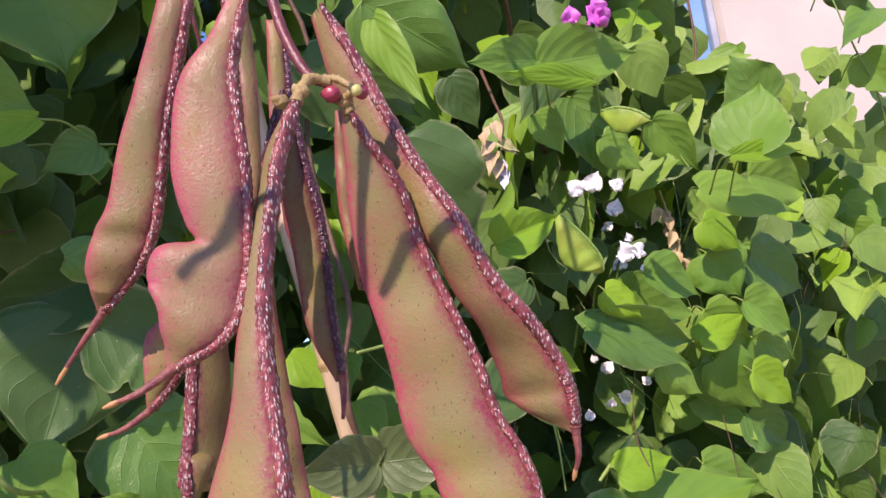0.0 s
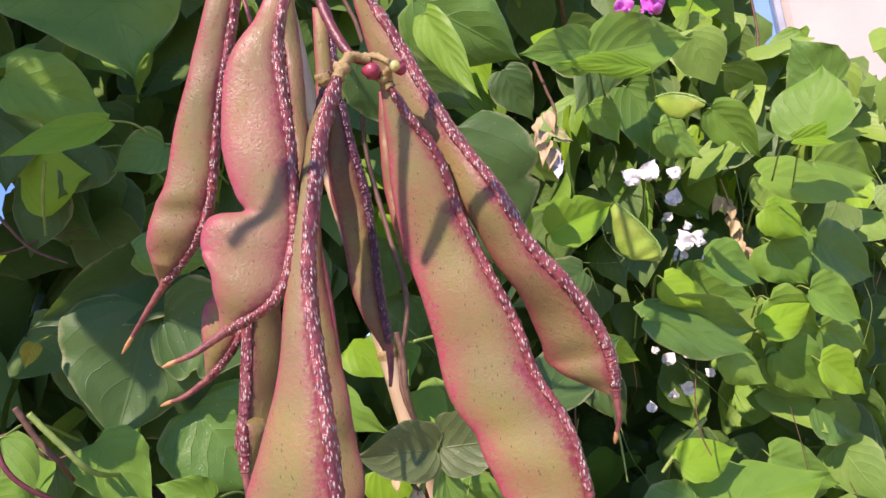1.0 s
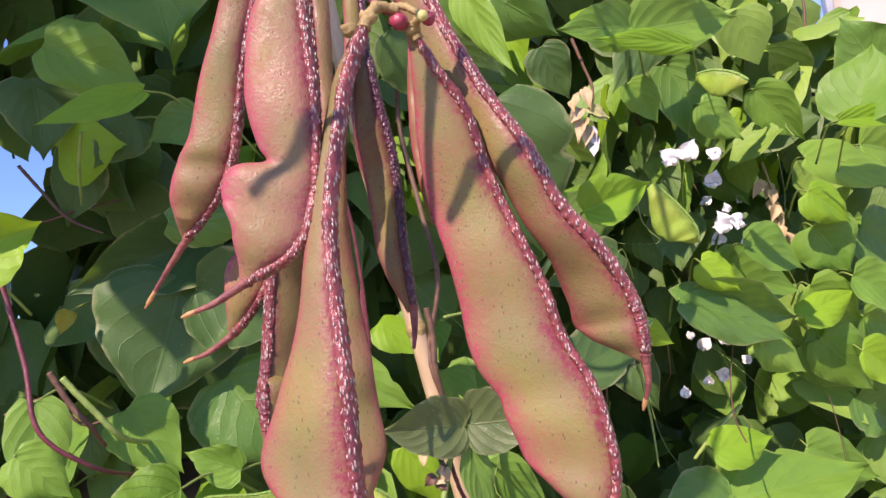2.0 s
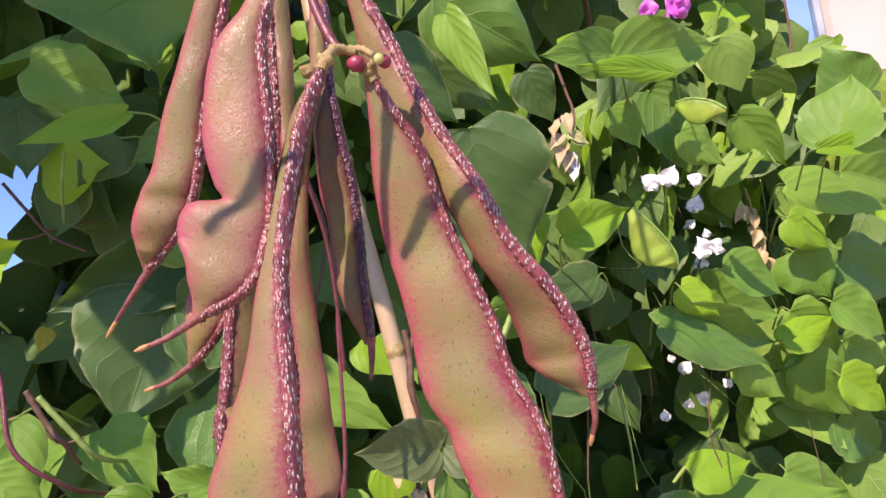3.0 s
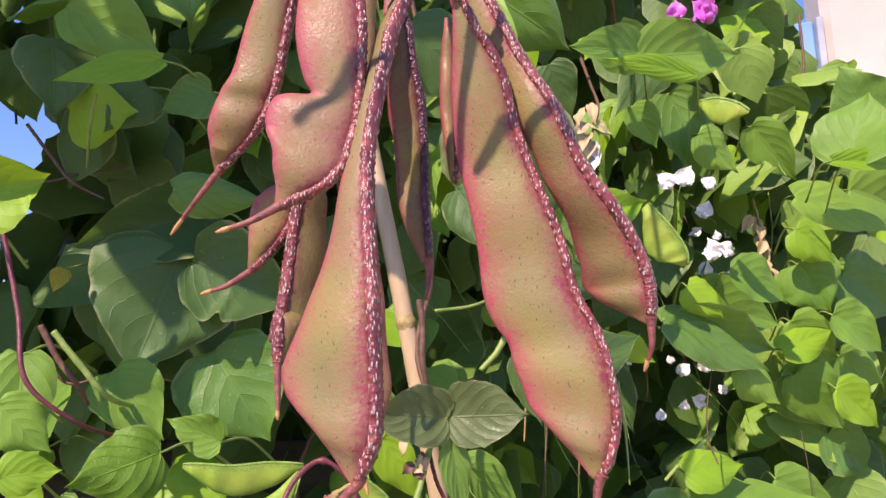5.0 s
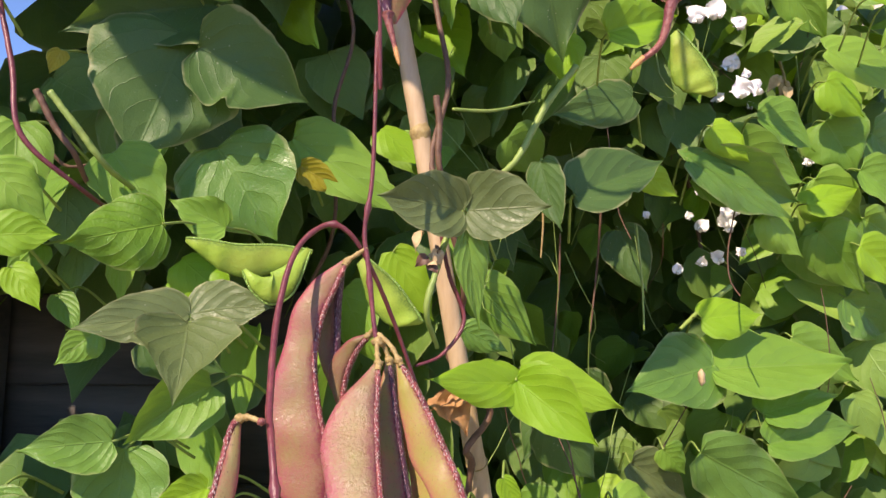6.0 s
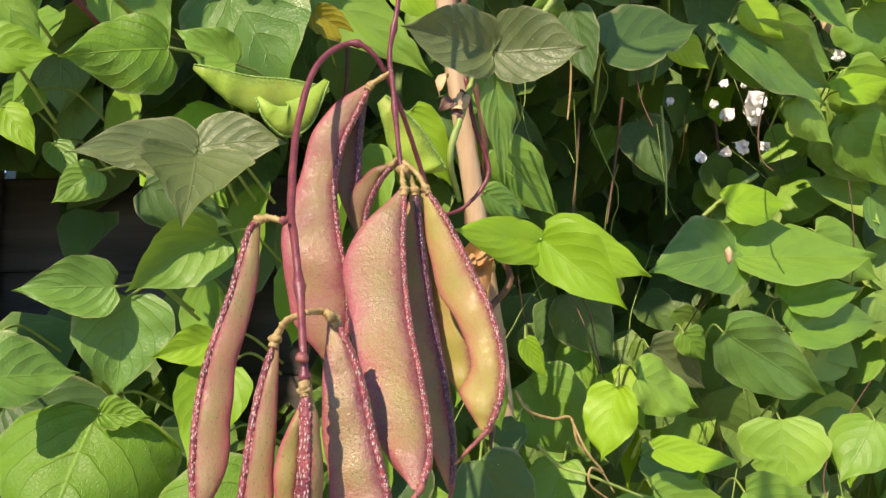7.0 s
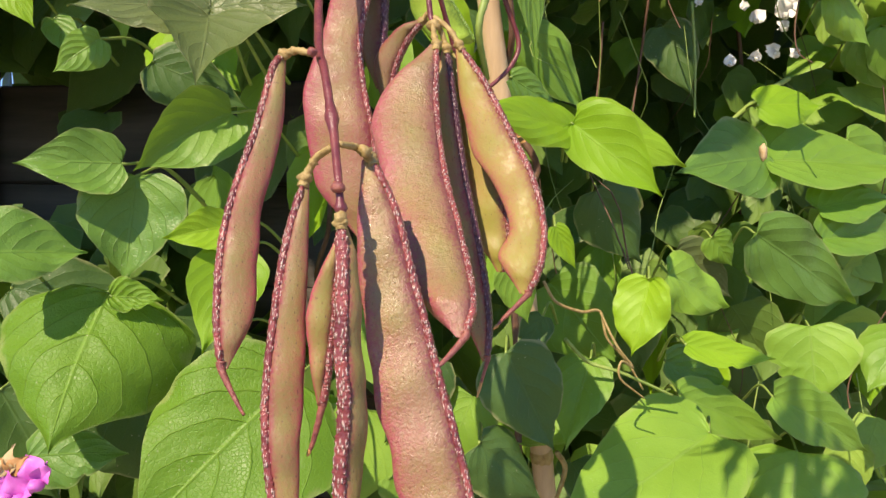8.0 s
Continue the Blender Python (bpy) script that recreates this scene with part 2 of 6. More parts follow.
PETAL_WHITE = plain_material("petal_white", (0.74, 0.72, 0.70), (0.84, 0.82, 0.80), 120, 0.5, 0.3)
PETAL_PINK = plain_material("petal_pink", (0.50, 0.07, 0.42), (0.66, 0.20, 0.58), 90, 0.5, 0.3)
# the near-black timber tone carries the shade that lies on the fence
TIMBER = plain_material("timber_weathered_shade", (0.018, 0.016, 0.014), (0.120, 0.100, 0.082), 22, 0.8, 0.6, 0.002, (0.12, 1, 1))
WALL = plain_material("render_cream", (0.46, 0.40, 0.345), (0.55, 0.48, 0.41), 3, 0.85, 0.3, 0.003)
BLUE = plain_material("paint_blue", (0.13, 0.27, 0.48), (0.18, 0.34, 0.56), 5, 0.5, 0.2)
GREY = plain_material("metal_grey", (0.30, 0.31, 0.33), (0.42, 0.43, 0.45), 8, 0.4, 0.2)
# unseen ground, made pale so it throws warm light up into the shadows
SOIL = plain_material("bounce_earth", (0.26, 0.21, 0.15), (0.38, 0.31, 0.23), 9, 0.95, 0.8, 0.01)


# ---- building blocks ----
def empty(name, at=(0, 0, 0)):
    ob = new(name)
    ob.empty_display_size = 0.02
    ob.location = at
    bpy.context.view_layer.update()
    return ob


def mesh_of(name, verts, faces, material, uvs=None, smooth=True):
    me = bpy.data.meshes.new(name)
    me.from_pydata([tuple(v) for v in verts], [], faces)
    me.materials.append(material)
    if smooth:
        me.polygons.foreach_set("use_smooth", [True] * len(me.polygons))
    if uvs is not None:
        layer = me.uv_layers.new(name="UVMap")
        idx = np.empty(len(me.loops), dtype=np.int32)
        me.loops.foreach_get("vertex_index", idx)
        layer.data.foreach_set("uv", np.asarray(uvs, dtype=np.float32)[idx].ravel())
    me.update()
    return me


def part(name, me, parent=None, label=""):
    """Links a mesh as one object under a thing or a part; the mesh is given in world metres."""
    ob = new(name, me)
    if parent is not None:
        ob.parent = parent
        ob.matrix_parent_inverse = parent.matrix_world.inverted()
    if label:
        ob["label"] = label
    return ob


def spline(pts, n):
    """A smooth line of n + 1 places through the given ones."""
    p = np.array(pts, float)
    p = np.vstack([2 * p[0] - p[1], p, 2 * p[-1] - p[-2]])
    seg = len(p) - 3
    out = []
    for s in np.linspace(0, seg, n + 1):
        i = min(int(s), seg - 1)
        f = s - i
        a, b, c, d = p[i : i + 4]
        out.append(0.5 * (2 * b + (c - a) * f + (2 * a - 5 * b + 4 * c - d) * f * f + (3 * b - a - 3 * c + d) * f**3))
    return np.array(out)


def unit(v):
    return v / (np.linalg.norm(v, axis=-1, keepdims=True) + 1e-12)


def tube(name, pts, radii, material, sides=10, n=None, rough=0.0, seed=0, knots=()):
    """A round stem through places, its radius running through radii; knots: (share of length, extra radius)."""
    n = n or max(8, 6 * (len(pts) - 1))
    c = spline(pts, n)
    t = unit(np.gradient(c, axis=0))
    ref = np.array([0.0, 1.0, 0.2])
    e1 = unit(np.cross(t, ref))
    e2 = np.cross(t, e1)
    s = np.linspace(0, 1, n + 1)
    r = np.interp(s, np.linspace(0, 1, len(radii)), radii)
    for at, extra in knots:
        r = r + extra * np.exp(-(((s - at) / 0.012) ** 2))
    rng = np.random.default_rng(seed)
    a = np.linspace(0, 2 * np.pi, sides, endpoint=False)
    rr = r[:, None] * (1 + rough * rng.standard_normal((n + 1, sides)))
    v = c[:, None] + rr[..., None] * (np.cos(a)[None, :, None] * e1[:, None] + np.sin(a)[None, :, None] * e2[:, None])
    verts = list(v.reshape(-1, 3)) + [c[0], c[-1]]
    faces = []
    for i in range(n):
        for j in range(sides):
            k = (j + 1) % sides
            faces.append((i * sides + j, i * sides + k, (i + 1) * sides + k, (i + 1) * sides + j))
    for j in range(sides):
        k = (j + 1) % sides
        faces.append((k, j, len(verts) - 2))
        faces.append((n * sides + j, n * sides + k, len(verts) - 1))
    return mesh_of(name, verts, faces, material)


def blob(name, at, radius, material, squash=(1, 1, 1), seed=0, lump=0.08):
    """A small lumpy bud or knob."""
    bm = bmesh.new()
    bmesh.ops.create_icosphere(bm, subdivisions=2, radius=1.0)
    rng = np.random.default_rng(seed)
    for v in bm.verts:
        k = 1 + lump * rng.standard_normal()
        v.co = Vector(at) + Vector((v.co.x * squash[0], v.co.y * squash[1], v.co.z * squash[2])) * radius * k
    me = bpy.data.meshes.new(name)
    bm.to_mesh(me)
    bm.free()
    me.materials.append(material)
    me.polygons.foreach_set("use_smooth", [True] * len(me.polygons))
    return me


def pod(parent, rib, widths, belly, beak, skin=POD_OLIVE, seam=RIB, seeds=5, thick=0.0036, rib_r=0.0019, seed=1, label="", belly_end=None, stalk=None, tail_mat=BEAK, tan_tip=True):
    """A flat bean pod: rib is its thick warty seam from stalk to tip, widths how far the wall reaches
    from it towards belly, beak the thin dried tail after the seam's end."""
    n, m = 84, 26
    c = spline(rib, n)
    s = np.linspace(0, 1, n + 1)
    t = unit(np.gradient(c, axis=0))
    k0, k1 = np.array(belly, float), np.array(belly_end if belly_end is not None else belly, float)
    b = k0[None] * (1 - s)[:, None] + k1[None] * s[:, None]
    b = unit(b - 0.35 * (b * t).sum(1, keepdims=True) * t)
    nrm = unit(np.cross(t, b))
    w = spline([(x, 0, 0) for x in widths], n)[:, 0].clip(0.0012, None)
    rng = np.random.default_rng(seed)
    swell = 0.5 - 0.5 * np.cos(2 * np.pi * (s * seeds + 0.15))
    ends = np.clip(np.minimum(s / 0.10, (1 - s) / 0.08), 0, 1) ** 0.6
    th = thick * ends * (0.74 + 0.26 * swell) * np.clip(w / (0.55 * max(widths)), 0.25, 1)
    w = w * (1 + 0.012 * np.sin(2 * np.pi * s * seeds * 1.0 + seed) + 0.010 * np.sin(41 * s + 2 * seed))
    ang = np.linspace(0, 2 * np.pi, m, endpoint=False)
    x = 0.5 - 0.5 * np.cos(ang)  # 0 at the seam, 1 at the belly edge
    y = np.sign(np.sin(ang)) * np.abs(np.sin(ang)) ** 0.72
    centre = c[:, None] + b[:, None] * (w[:, None] * x[None])[..., None]
    lump = 1 + 0.05 * np.sin(7 * np.pi * x)[None] * np.sin(60 * s + seed)[:, None]
    v = centre + nrm[:, None] * (th[:, None] * y[None] * lump)[..., None]
    verts = list(v.reshape(-1, 3)) + [c[0], c[-1]]
    faces = []
    for i in range(n):
        for j in range(m):
            k = (j + 1) % m
            faces.append((i * m + j, i * m + k, (i + 1) * m + k, (i + 1) * m + j))
    for j in range(m):
        faces.append(((j + 1) % m, j, len(verts) - 2))
        faces.append((n * m + j, n * m + (j + 1) % m, len(verts) - 1))
    uv = np.stack(np.broadcast_arrays(s[:, None], 1 - x[None]), -1).reshape(-1, 2)
    uv = np.vstack([uv, [[0, 1], [1, 1]]])
    body = part("pod", mesh_of("pod", verts, faces, skin, uv), parent, label)
    # seam: two rows of warts on a rounded ridge
    nn, mm = 420, 18
    cc = spline(c, nn)
    ss = np.linspace(0, 1, nn + 1)
    bb = np.stack([np.interp(ss, s, b[:, q]) for q in range(3)], 1)
    qq = np.stack([np.interp(ss, s, nrm[:, q]) for q in range(3)], 1)
    aa = np.linspace(0, 2 * np.pi, mm, endpoint=False)
    rr = rib_r * np.clip(np.minimum((ss + 0.02) / 0.07, (1.03 - ss) / 0.08), 0.35, 1)
    wart = np.zeros((nn + 1, mm))
    for k in range(int(nn * 1.5)):
        at_s, at_a, size = rng.uniform(0, nn), rng.uniform(0, mm), rng.uniform(0.08, 0.30)
        rows = np.arange(max(0, int(at_s) - 6), min(nn, int(at_s) + 6) + 1)
        gap = (np.arange(mm) - at_a + mm / 2) % mm - mm / 2
        bump = size * np.exp(-(((rows - at_s) / rng.uniform(1.2, 2.4)) ** 2))[:, None] * np.exp(-((gap / 0.85) ** 2))[None]
        wart[rows] = np.maximum(wart[rows], bump)
    groove = 0.16 * np.cos(aa)[None] ** 8 * (np.cos(aa) < 0)[None]
    rad = rr[:, None] * (1 + wart - groove)
    pv = cc[:, None] - bb[:, None] * 0.0003 + rad[..., None] * (0.80 * np.cos(aa)[None, :, None] * bb[:, None] + 1.12 * np.sin(aa)[None, :, None] * qq[:, None])
    rv = list(pv.reshape(-1, 3)) + [cc[0], cc[-1]]
    rf = []
    for i in range(nn):
        for j in range(mm):
            k = (j + 1) % mm
            rf.append((i * mm + j, i * mm + k, (i + 1) * mm + k, (i + 1) * mm + j))
    for j in range(mm):
        rf.append(((j + 1) % mm, j, len(rv) - 2))
        rf.append((nn * mm + j, nn * mm + (j + 1) % mm, len(rv) - 1))
    part("seam", mesh_of("seam", rv, rf, seam), body, "warty purple seam" if seam is not RIB_GREEN else "")
    if beak:
        full = [c[-3], c[-1]] + [np.array(p) for p in beak]
        part("beak", tube("beak", full, [rib_r * 0.95, rib_r * 0.68, rib_r * 0.44, rib_r * 0.27], tail_mat, 10, 24, 0.06, seed), body, "thin wine-red beak")
        if tan_tip:
            e = [np.array(full[-2]) * 0.30 + np.array(full[-1]) * 0.70, np.array(full[-1]), np.array(full[-1]) * 1.28 - np.array(full[-2]) * 0.28]
            part("beak_tip", tube("beak_tip", e, [rib_r * 0.34, rib_r * 0.38, rib_r * 0.16], BEAK_TAN, 8, 10, 0.05, seed), body, "dried tan tip")
    if stalk:
        top = [np.array(stalk[0])] + [np.array(p) for p in stalk[1:]] + [c[0], c[2]]
        part("stalk", tube("stalk", top, [0.0011, 0.0013, 0.0019], STALK_TAN, 10, 34, 0.09, seed, knots=((0.22, 0.0005), (0.42, 0.0009), (0.62, 0.0006))), body, "tan ringed stalk")
        part("calyx", blob("calyx", c[0], 0.0023, STALK_TAN, (1.0, 1.0, 0.9), seed, 0.18), body, "ragged tan calyx")
    return body


def blade(name, base, tip, width, normal, material, parent=None, label="", shape="ovate", fold=0.16, droop=0.12, wave=0.03, skew=0.0, seed=0, res=(40, 20), petiole=None):
    """A leaf blade from base to tip; normal is the way its upper side faces. fold lifts its halves, droop bends its tip."""
    base, tip, normal = np.array(base, float), np.array(tip, float), np.array(normal, float)
    verts, faces, uvs = blade_mesh(base, tip, width, normal, shape, fold, droop, wave, skew, seed, res)
    ob = part(name, mesh_of(name, verts, faces, material, uvs), parent, label)
    if petiole is None and res[0] > 12:
        ax = (tip - base) / np.linalg.norm(tip - base)
        petiole = [base - 0.012 * ax + np.array([0.0, 0.075, -0.02]), base - 0.006 * ax + np.array([0.0, 0.030, 0.002])]
    if petiole:
        part("petiole", tube("petiole", [np.array(p) for p in petiole] + [base], [0.0011, 0.0009, 0.0008], STEM_GREEN, 8, 14), ob)
    return ob


PROFILES = {
    "ovate": [0.0, 0.76, 0.95, 1.0, 0.96, 0.86, 0.71, 0.53, 0.32, 0.11, 0.0],
    "round": [0.0, 0.76, 0.95, 1.0, 0.99, 0.93, 0.82, 0.65, 0.42, 0.14, 0.0],
    "lance": [0.0, 0.55, 0.82, 0.97, 1.0, 0.93, 0.78, 0.58, 0.36, 0.14, 0.0],
    "rhombic": [0.0, 0.52, 0.84, 1.0, 0.96, 0.80, 0.61, 0.42, 0.24, 0.09, 0.0],
}
CURVES = {k: spline([(q, 0, 0) for q in v], 80)[:, 0].clip(0, None) for k, v in PROFILES.items()}


def blade_mesh(base, tip, width, normal, shape, fold, droop, wave, skew, seed, res):
    """Places, faces and map of one leaf: heart-shaped base, drip tip, halves folded, edges waved, quilted between its side veins."""
    rng = np.random.default_rng(seed)
    length = np.linalg.norm(tip - base)
    ax = (tip - base) / length
    nz = unit(normal - (normal @ ax) * ax)
    sd = np.cross(nz, ax)
    nu, nv = res
    u1 = np.linspace(0, 1, nu + 1) ** 1.25
    half = 0.5 * width * np.interp(u1, np.linspace(0, 1, 81), CURVES[shape])
    half = np.where(u1 < 0.1, 0.5 * width * np.interp(u1, [0, 0.1], [0, 1]) ** 0.55 * PROFILES[shape][1], half)
    ph = rng.random(8) * 6.28
    cup, twist, roll_over = rng.normal(0.0, 0.20), rng.normal(0.0, 0.22), rng.uniform(0.0, 0.45)
    fold, bend, skew = fold * rng.uniform(0.7, 2.0), rng.normal(0.0, 0.05), skew + rng.normal(0.0, 0.06)
    bite, bite_side, deep = rng.uniform(0.3, 0.85), rng.choice([-1, 1]), (rng.uniform(0.10, 0.24) if rng.random() < 0.2 else 0.0)
    u, q = np.meshgrid(u1, np.linspace(-1, 1, nv + 1), indexing="ij")
    aq, sg = np.abs(q), np.sign(q)
    hw = half[:, None] * (1 + skew * sg)
    x = u * length - 0.10 * length * aq**1.6 * (1 - u) ** 3 * np.minimum(1.0, u / 0.04) ** 0.7
    ragged = 0.030 * np.sin(11 * u + ph[3] + 1.4 * sg) + 0.016 * np.sin(23 * u + ph[0] + q) + 0.012 * np.sin(41 * u + ph[4] - q)
    ragged = ragged - deep * np.exp(-(((u - bite) / 0.035) ** 2)) * (q * bite_side > 0)
    y = q * hw * (1 + ragged)
    z = fold * hw * (aq - 0.30 * q * q) - droop * length * (u - 0.25) ** 2 * np.where(u > 0.25, 1.0, 0.5)
    z += wave * width * (aq * np.sin(9 * u + ph[1] + 2.1 * sg) + 0.5 * np.sin(5 * u + 3 * q + ph[2]) + 0.5 * aq**2 * np.sin(19 * u + ph[7] + sg))
    lane = np.pi * 5.2 * (u - 0.52 * aq**1.25 + 0.012 * np.sin(5 * u + 4 * q + ph[5]))
    z += 0.0045 * length * np.abs(np.sin(lane)) ** 0.7 * np.minimum(1, 5 * aq) * np.minimum(1, 3.5 * (1 - aq) + 0.3) * np.minimum(1, 3.0 * np.maximum(0, 0.88 - u))
    z += cup * hw * q * q - roll_over * hw * np.maximum(0.0, aq - 0.55) ** 2 * (1 + np.sin(7 * u + ph[6] + q)) + twist * (u - 0.3) * y
    y = y + bend * length * (u**2 - u)
    verts = base + ax * x[..., None] + sd * y[..., None] + nz * z[..., None]
    w = nv + 1
    faces = [(i * w + j, i * w + j + 1, (i + 1) * w + j + 1, (i + 1) * w + j) for i in range(nu) for j in range(nv)]
    return list(verts.reshape(-1, 3)), faces, list(np.stack([u, (q + 1) / 2], -1).reshape(-1, 2))


def flower(parent, at, size, petal, seed):
    """A bean flower: a folded back petal, two wings and a small keel."""
    rng = np.random.default_rng(seed)
    at = np.array(at, float)
    up = np.array([rng.normal(0, 0.4), -0.5 + rng.normal(0, 0.2), 0.7])
    side = np.array([1.0, rng.normal(0, 0.4), rng.normal(0, 0.4)])
    for k, (d, w, n) in enumerate(((up, 1.15, (0, -1, 0.3)), (0.5 * up + 0.4 * side, 0.9, (0.4, -0.8, 0.4)), (0.3 * up - 0.5 * side, 0.9, (-0.4, -0.8, 0.4)))):
        d = d / np.linalg.norm(d)
        blade("petal", at, at + d * size * (1.0 if k == 0 else 0.7), size * w * (1.0 if k == 0 else 0.75), n, petal, parent, shape="round", fold=0.35, droop=0.45, wave=0.08, seed=seed + k, res=(10, 8))
    part("keel", blob("keel", at + np.array([0, -0.2, -0.1]) * size, size * 0.28, petal, (0.8, 1.2, 0.8), seed), parent)


def hedge_y(x):
    """Depth of the hedge's face, which runs away to the viewer's right."""
    return 0.635 + 0.66 * x


# ---- the near bunch of ripe pods ----
bunch = tagged(empty("bean_pod_bunch", (0.2265, 0.3700, 1.4963)), "bunch of ripe olive and pink bean pods on a wine stem", "bean pods", "bean bunches")
part("stem", tube("stem", [(0.2144, 0.3700, 1.5185), (0.2193, 0.3680, 1.4897), (0.2229, 0.3660, 1.4761), (0.2280, 0.3640, 1.4653), (0.2338, 0.3640, 1.4610)], [0.0017, 0.0016, 0.0015, 0.0013], STEM_WINE, 10, 30, 0.05, 3), bunch, "wine-red stem")
part("side_stem", tube("side_stem", [(0.2422, 0.3600, 1.4565), (0.2364, 0.3610, 1.4613), (0.2309, 0.3600, 1.4616), (0.2282, 0.3550, 1.4587)], [0.0009, 0.0010, 0.0011], STALK_TAN, 10, 26, 0.12, 5, knots=((0.3, 0.0006), (0.6, 0.0005))), bunch, "ringed tan side stem")
part("bud", blob("bud", (0.2346, 0.3610, 1.4571), 0.0026, BUD, (1, 1, 0.9), 2), bunch, "round wine-red bud")
part("bud", blob("bud", (0.2426, 0.3620, 1.4567), 0.0021, BUD, (1, 1, 0.9), 3), bunch, "round wine-red bud")
part("scar", blob("scar", (0.2419, 0.3585, 1.4562), 0.0017, BUD_CUT, (1, 0.8, 1), 4, 0.03), bunch, "pale yellow stalk scar")
part("bud", blob("bud", (0.2214, 0.3580, 1.4567), 0.0022, STALK_TAN, (1, 1, 0.8), 6, 0.2), bunch, "ragged tan node")
pod(bunch, [(0.1985, 0.3620, 1.4992), (0.1926, 0.3620, 1.4770), (0.1869, 0.3630, 1.4574), (0.1821, 0.3640, 1.4352), (0.1790, 0.3650, 1.4267), (0.1741, 0.3660, 1.4192), (0.1676, 0.3680, 1.4142), (0.1614, 0.3690, 1.4090)],
    [0.0080, 0.0092, 0.0112, 0.0136, 0.0152, 0.0138, 0.0084, 0.0015], (-0.9600, -0.2200, 0.0600), [(0.1530, 0.3710, 1.4011), (0.1457, 0.3725, 1.3934)], belly_end=(-0.9200, -0.2300, 0.1500), stalk=None, seed=16, seeds=5, label='olive pod with pink edge and long thin beak', skin=POD_OLIVE)
pod(bunch, [(0.2186, 0.3480, 1.4849), (0.2145, 0.3470, 1.4704), (0.2130, 0.3460, 1.4589), (0.2140, 0.3460, 1.4397), (0.2137, 0.3460, 1.4259), (0.2132, 0.3460, 1.4172), (0.2125, 0.3460, 1.4122), (0.2113, 0.3450, 1.4063), (0.2095, 0.3440, 1.3995), (0.2056, 0.3430, 1.3948), (0.1997, 0.3425, 1.3918), (0.1927, 0.3420, 1.3890)],
    [0.0034, 0.0050, 0.0066, 0.0095, 0.0125, 0.0155, 0.0175, 0.0180, 0.0172, 0.0164, 0.0152, 0.0130, 0.0184, 0.0220, 0.0232, 0.0236, 0.0236, 0.0230, 0.0215, 0.0185, 0.0148, 0.0110, 0.0055, 0.0012], (-0.9600, -0.1600, 0.2202), [(0.1863, 0.3390, 1.3849), (0.1797, 0.3380, 1.3830)], belly_end=(-0.7200, -0.1500, 0.5500), stalk=None, seed=0, seeds=4, label='pink flushed pod pinched in the middle', skin=POD_PINK)
pod(bunch, [(0.2281, 0.3540, 1.4567), (0.2225, 0.3500, 1.4407), (0.2195, 0.3460, 1.4232), (0.2168, 0.3420, 1.4009), (0.2183, 0.3380, 1.3810), (0.2201, 0.3350, 1.3624), (0.2211, 0.3330, 1.3442), (0.2210, 0.3330, 1.3316), (0.2164, 0.3340, 1.3208)],
    [0.0023, 0.0051, 0.0054, 0.0068, 0.0108, 0.0180, 0.0262, 0.0180, 0.0020], (-0.8400, 0.5354, 0.0882), [(0.2093, 0.3350, 1.3145), (0.2041, 0.3360, 1.3093)], belly_end=(-0.9650, 0.1673, 0.2022), stalk=[(0.2346, 0.3610, 1.4603), (0.2303, 0.3580, 1.4615)], seed=1, seeds=5, rib_r=0.0019, thick=0.0044, label='large pod seen along its warty seam', skin=POD_OLIVE)
pod(bunch, [(0.2373, 0.3640, 1.4555), (0.2415, 0.3680, 1.4449), (0.2473, 0.3720, 1.4336), (0.2516, 0.3760, 1.4139), (0.2564, 0.3770, 1.3984), (0.2617, 0.3780, 1.3833), (0.2650, 0.3790, 1.3679), (0.2706, 0.3790, 1.3563), (0.2733, 0.3790, 1.3446), (0.2741, 0.3790, 1.3334), (0.2723, 0.3790, 1.3245), (0.2690, 0.3790, 1.3171)],
    [0.0016, 0.0074, 0.0149, 0.0187, 0.0204, 0.0236, 0.0250, 0.0247, 0.0251, 0.0226, 0.0143, 0.0021], (-0.9130, 0.0288, -0.4069), [(0.2664, 0.3790, 1.3080), (0.2609, 0.3790, 1.3034)], belly_end=(-0.9531, 0.0401, 0.3001), stalk=[(0.2400, 0.3610, 1.4568)], seed=2, seeds=6, label='broad olive pod with rosy lower edge', skin=POD_OLIVE)
pod(bunch, [(0.2305, 0.3780, 1.4919), (0.2390, 0.3780, 1.4730), (0.2460, 0.3770, 1.4548), (0.2540, 0.3760, 1.4371), (0.2634, 0.3750, 1.4193), (0.2690, 0.3780, 1.4046), (0.2771, 0.3820, 1.3923), (0.2828, 0.3860, 1.3813), (0.2855, 0.3880, 1.3729), (0.2860, 0.3890, 1.3669), (0.2857, 0.3900, 1.3593)],
    [0.0050, 0.0109, 0.0135, 0.0136, 0.0129, 0.0128, 0.0154, 0.0192, 0.0207, 0.0170, 0.0018], (-0.8023, 0.4860, -0.3467), [(0.2855, 0.3910, 1.3530), (0.2836, 0.3930, 1.3475)], belly_end=(-0.8677, 0.4934, 0.0598), stalk=None, seed=3, seeds=6, label='olive pod with a pink wavy belly', skin=POD_OLIVE)
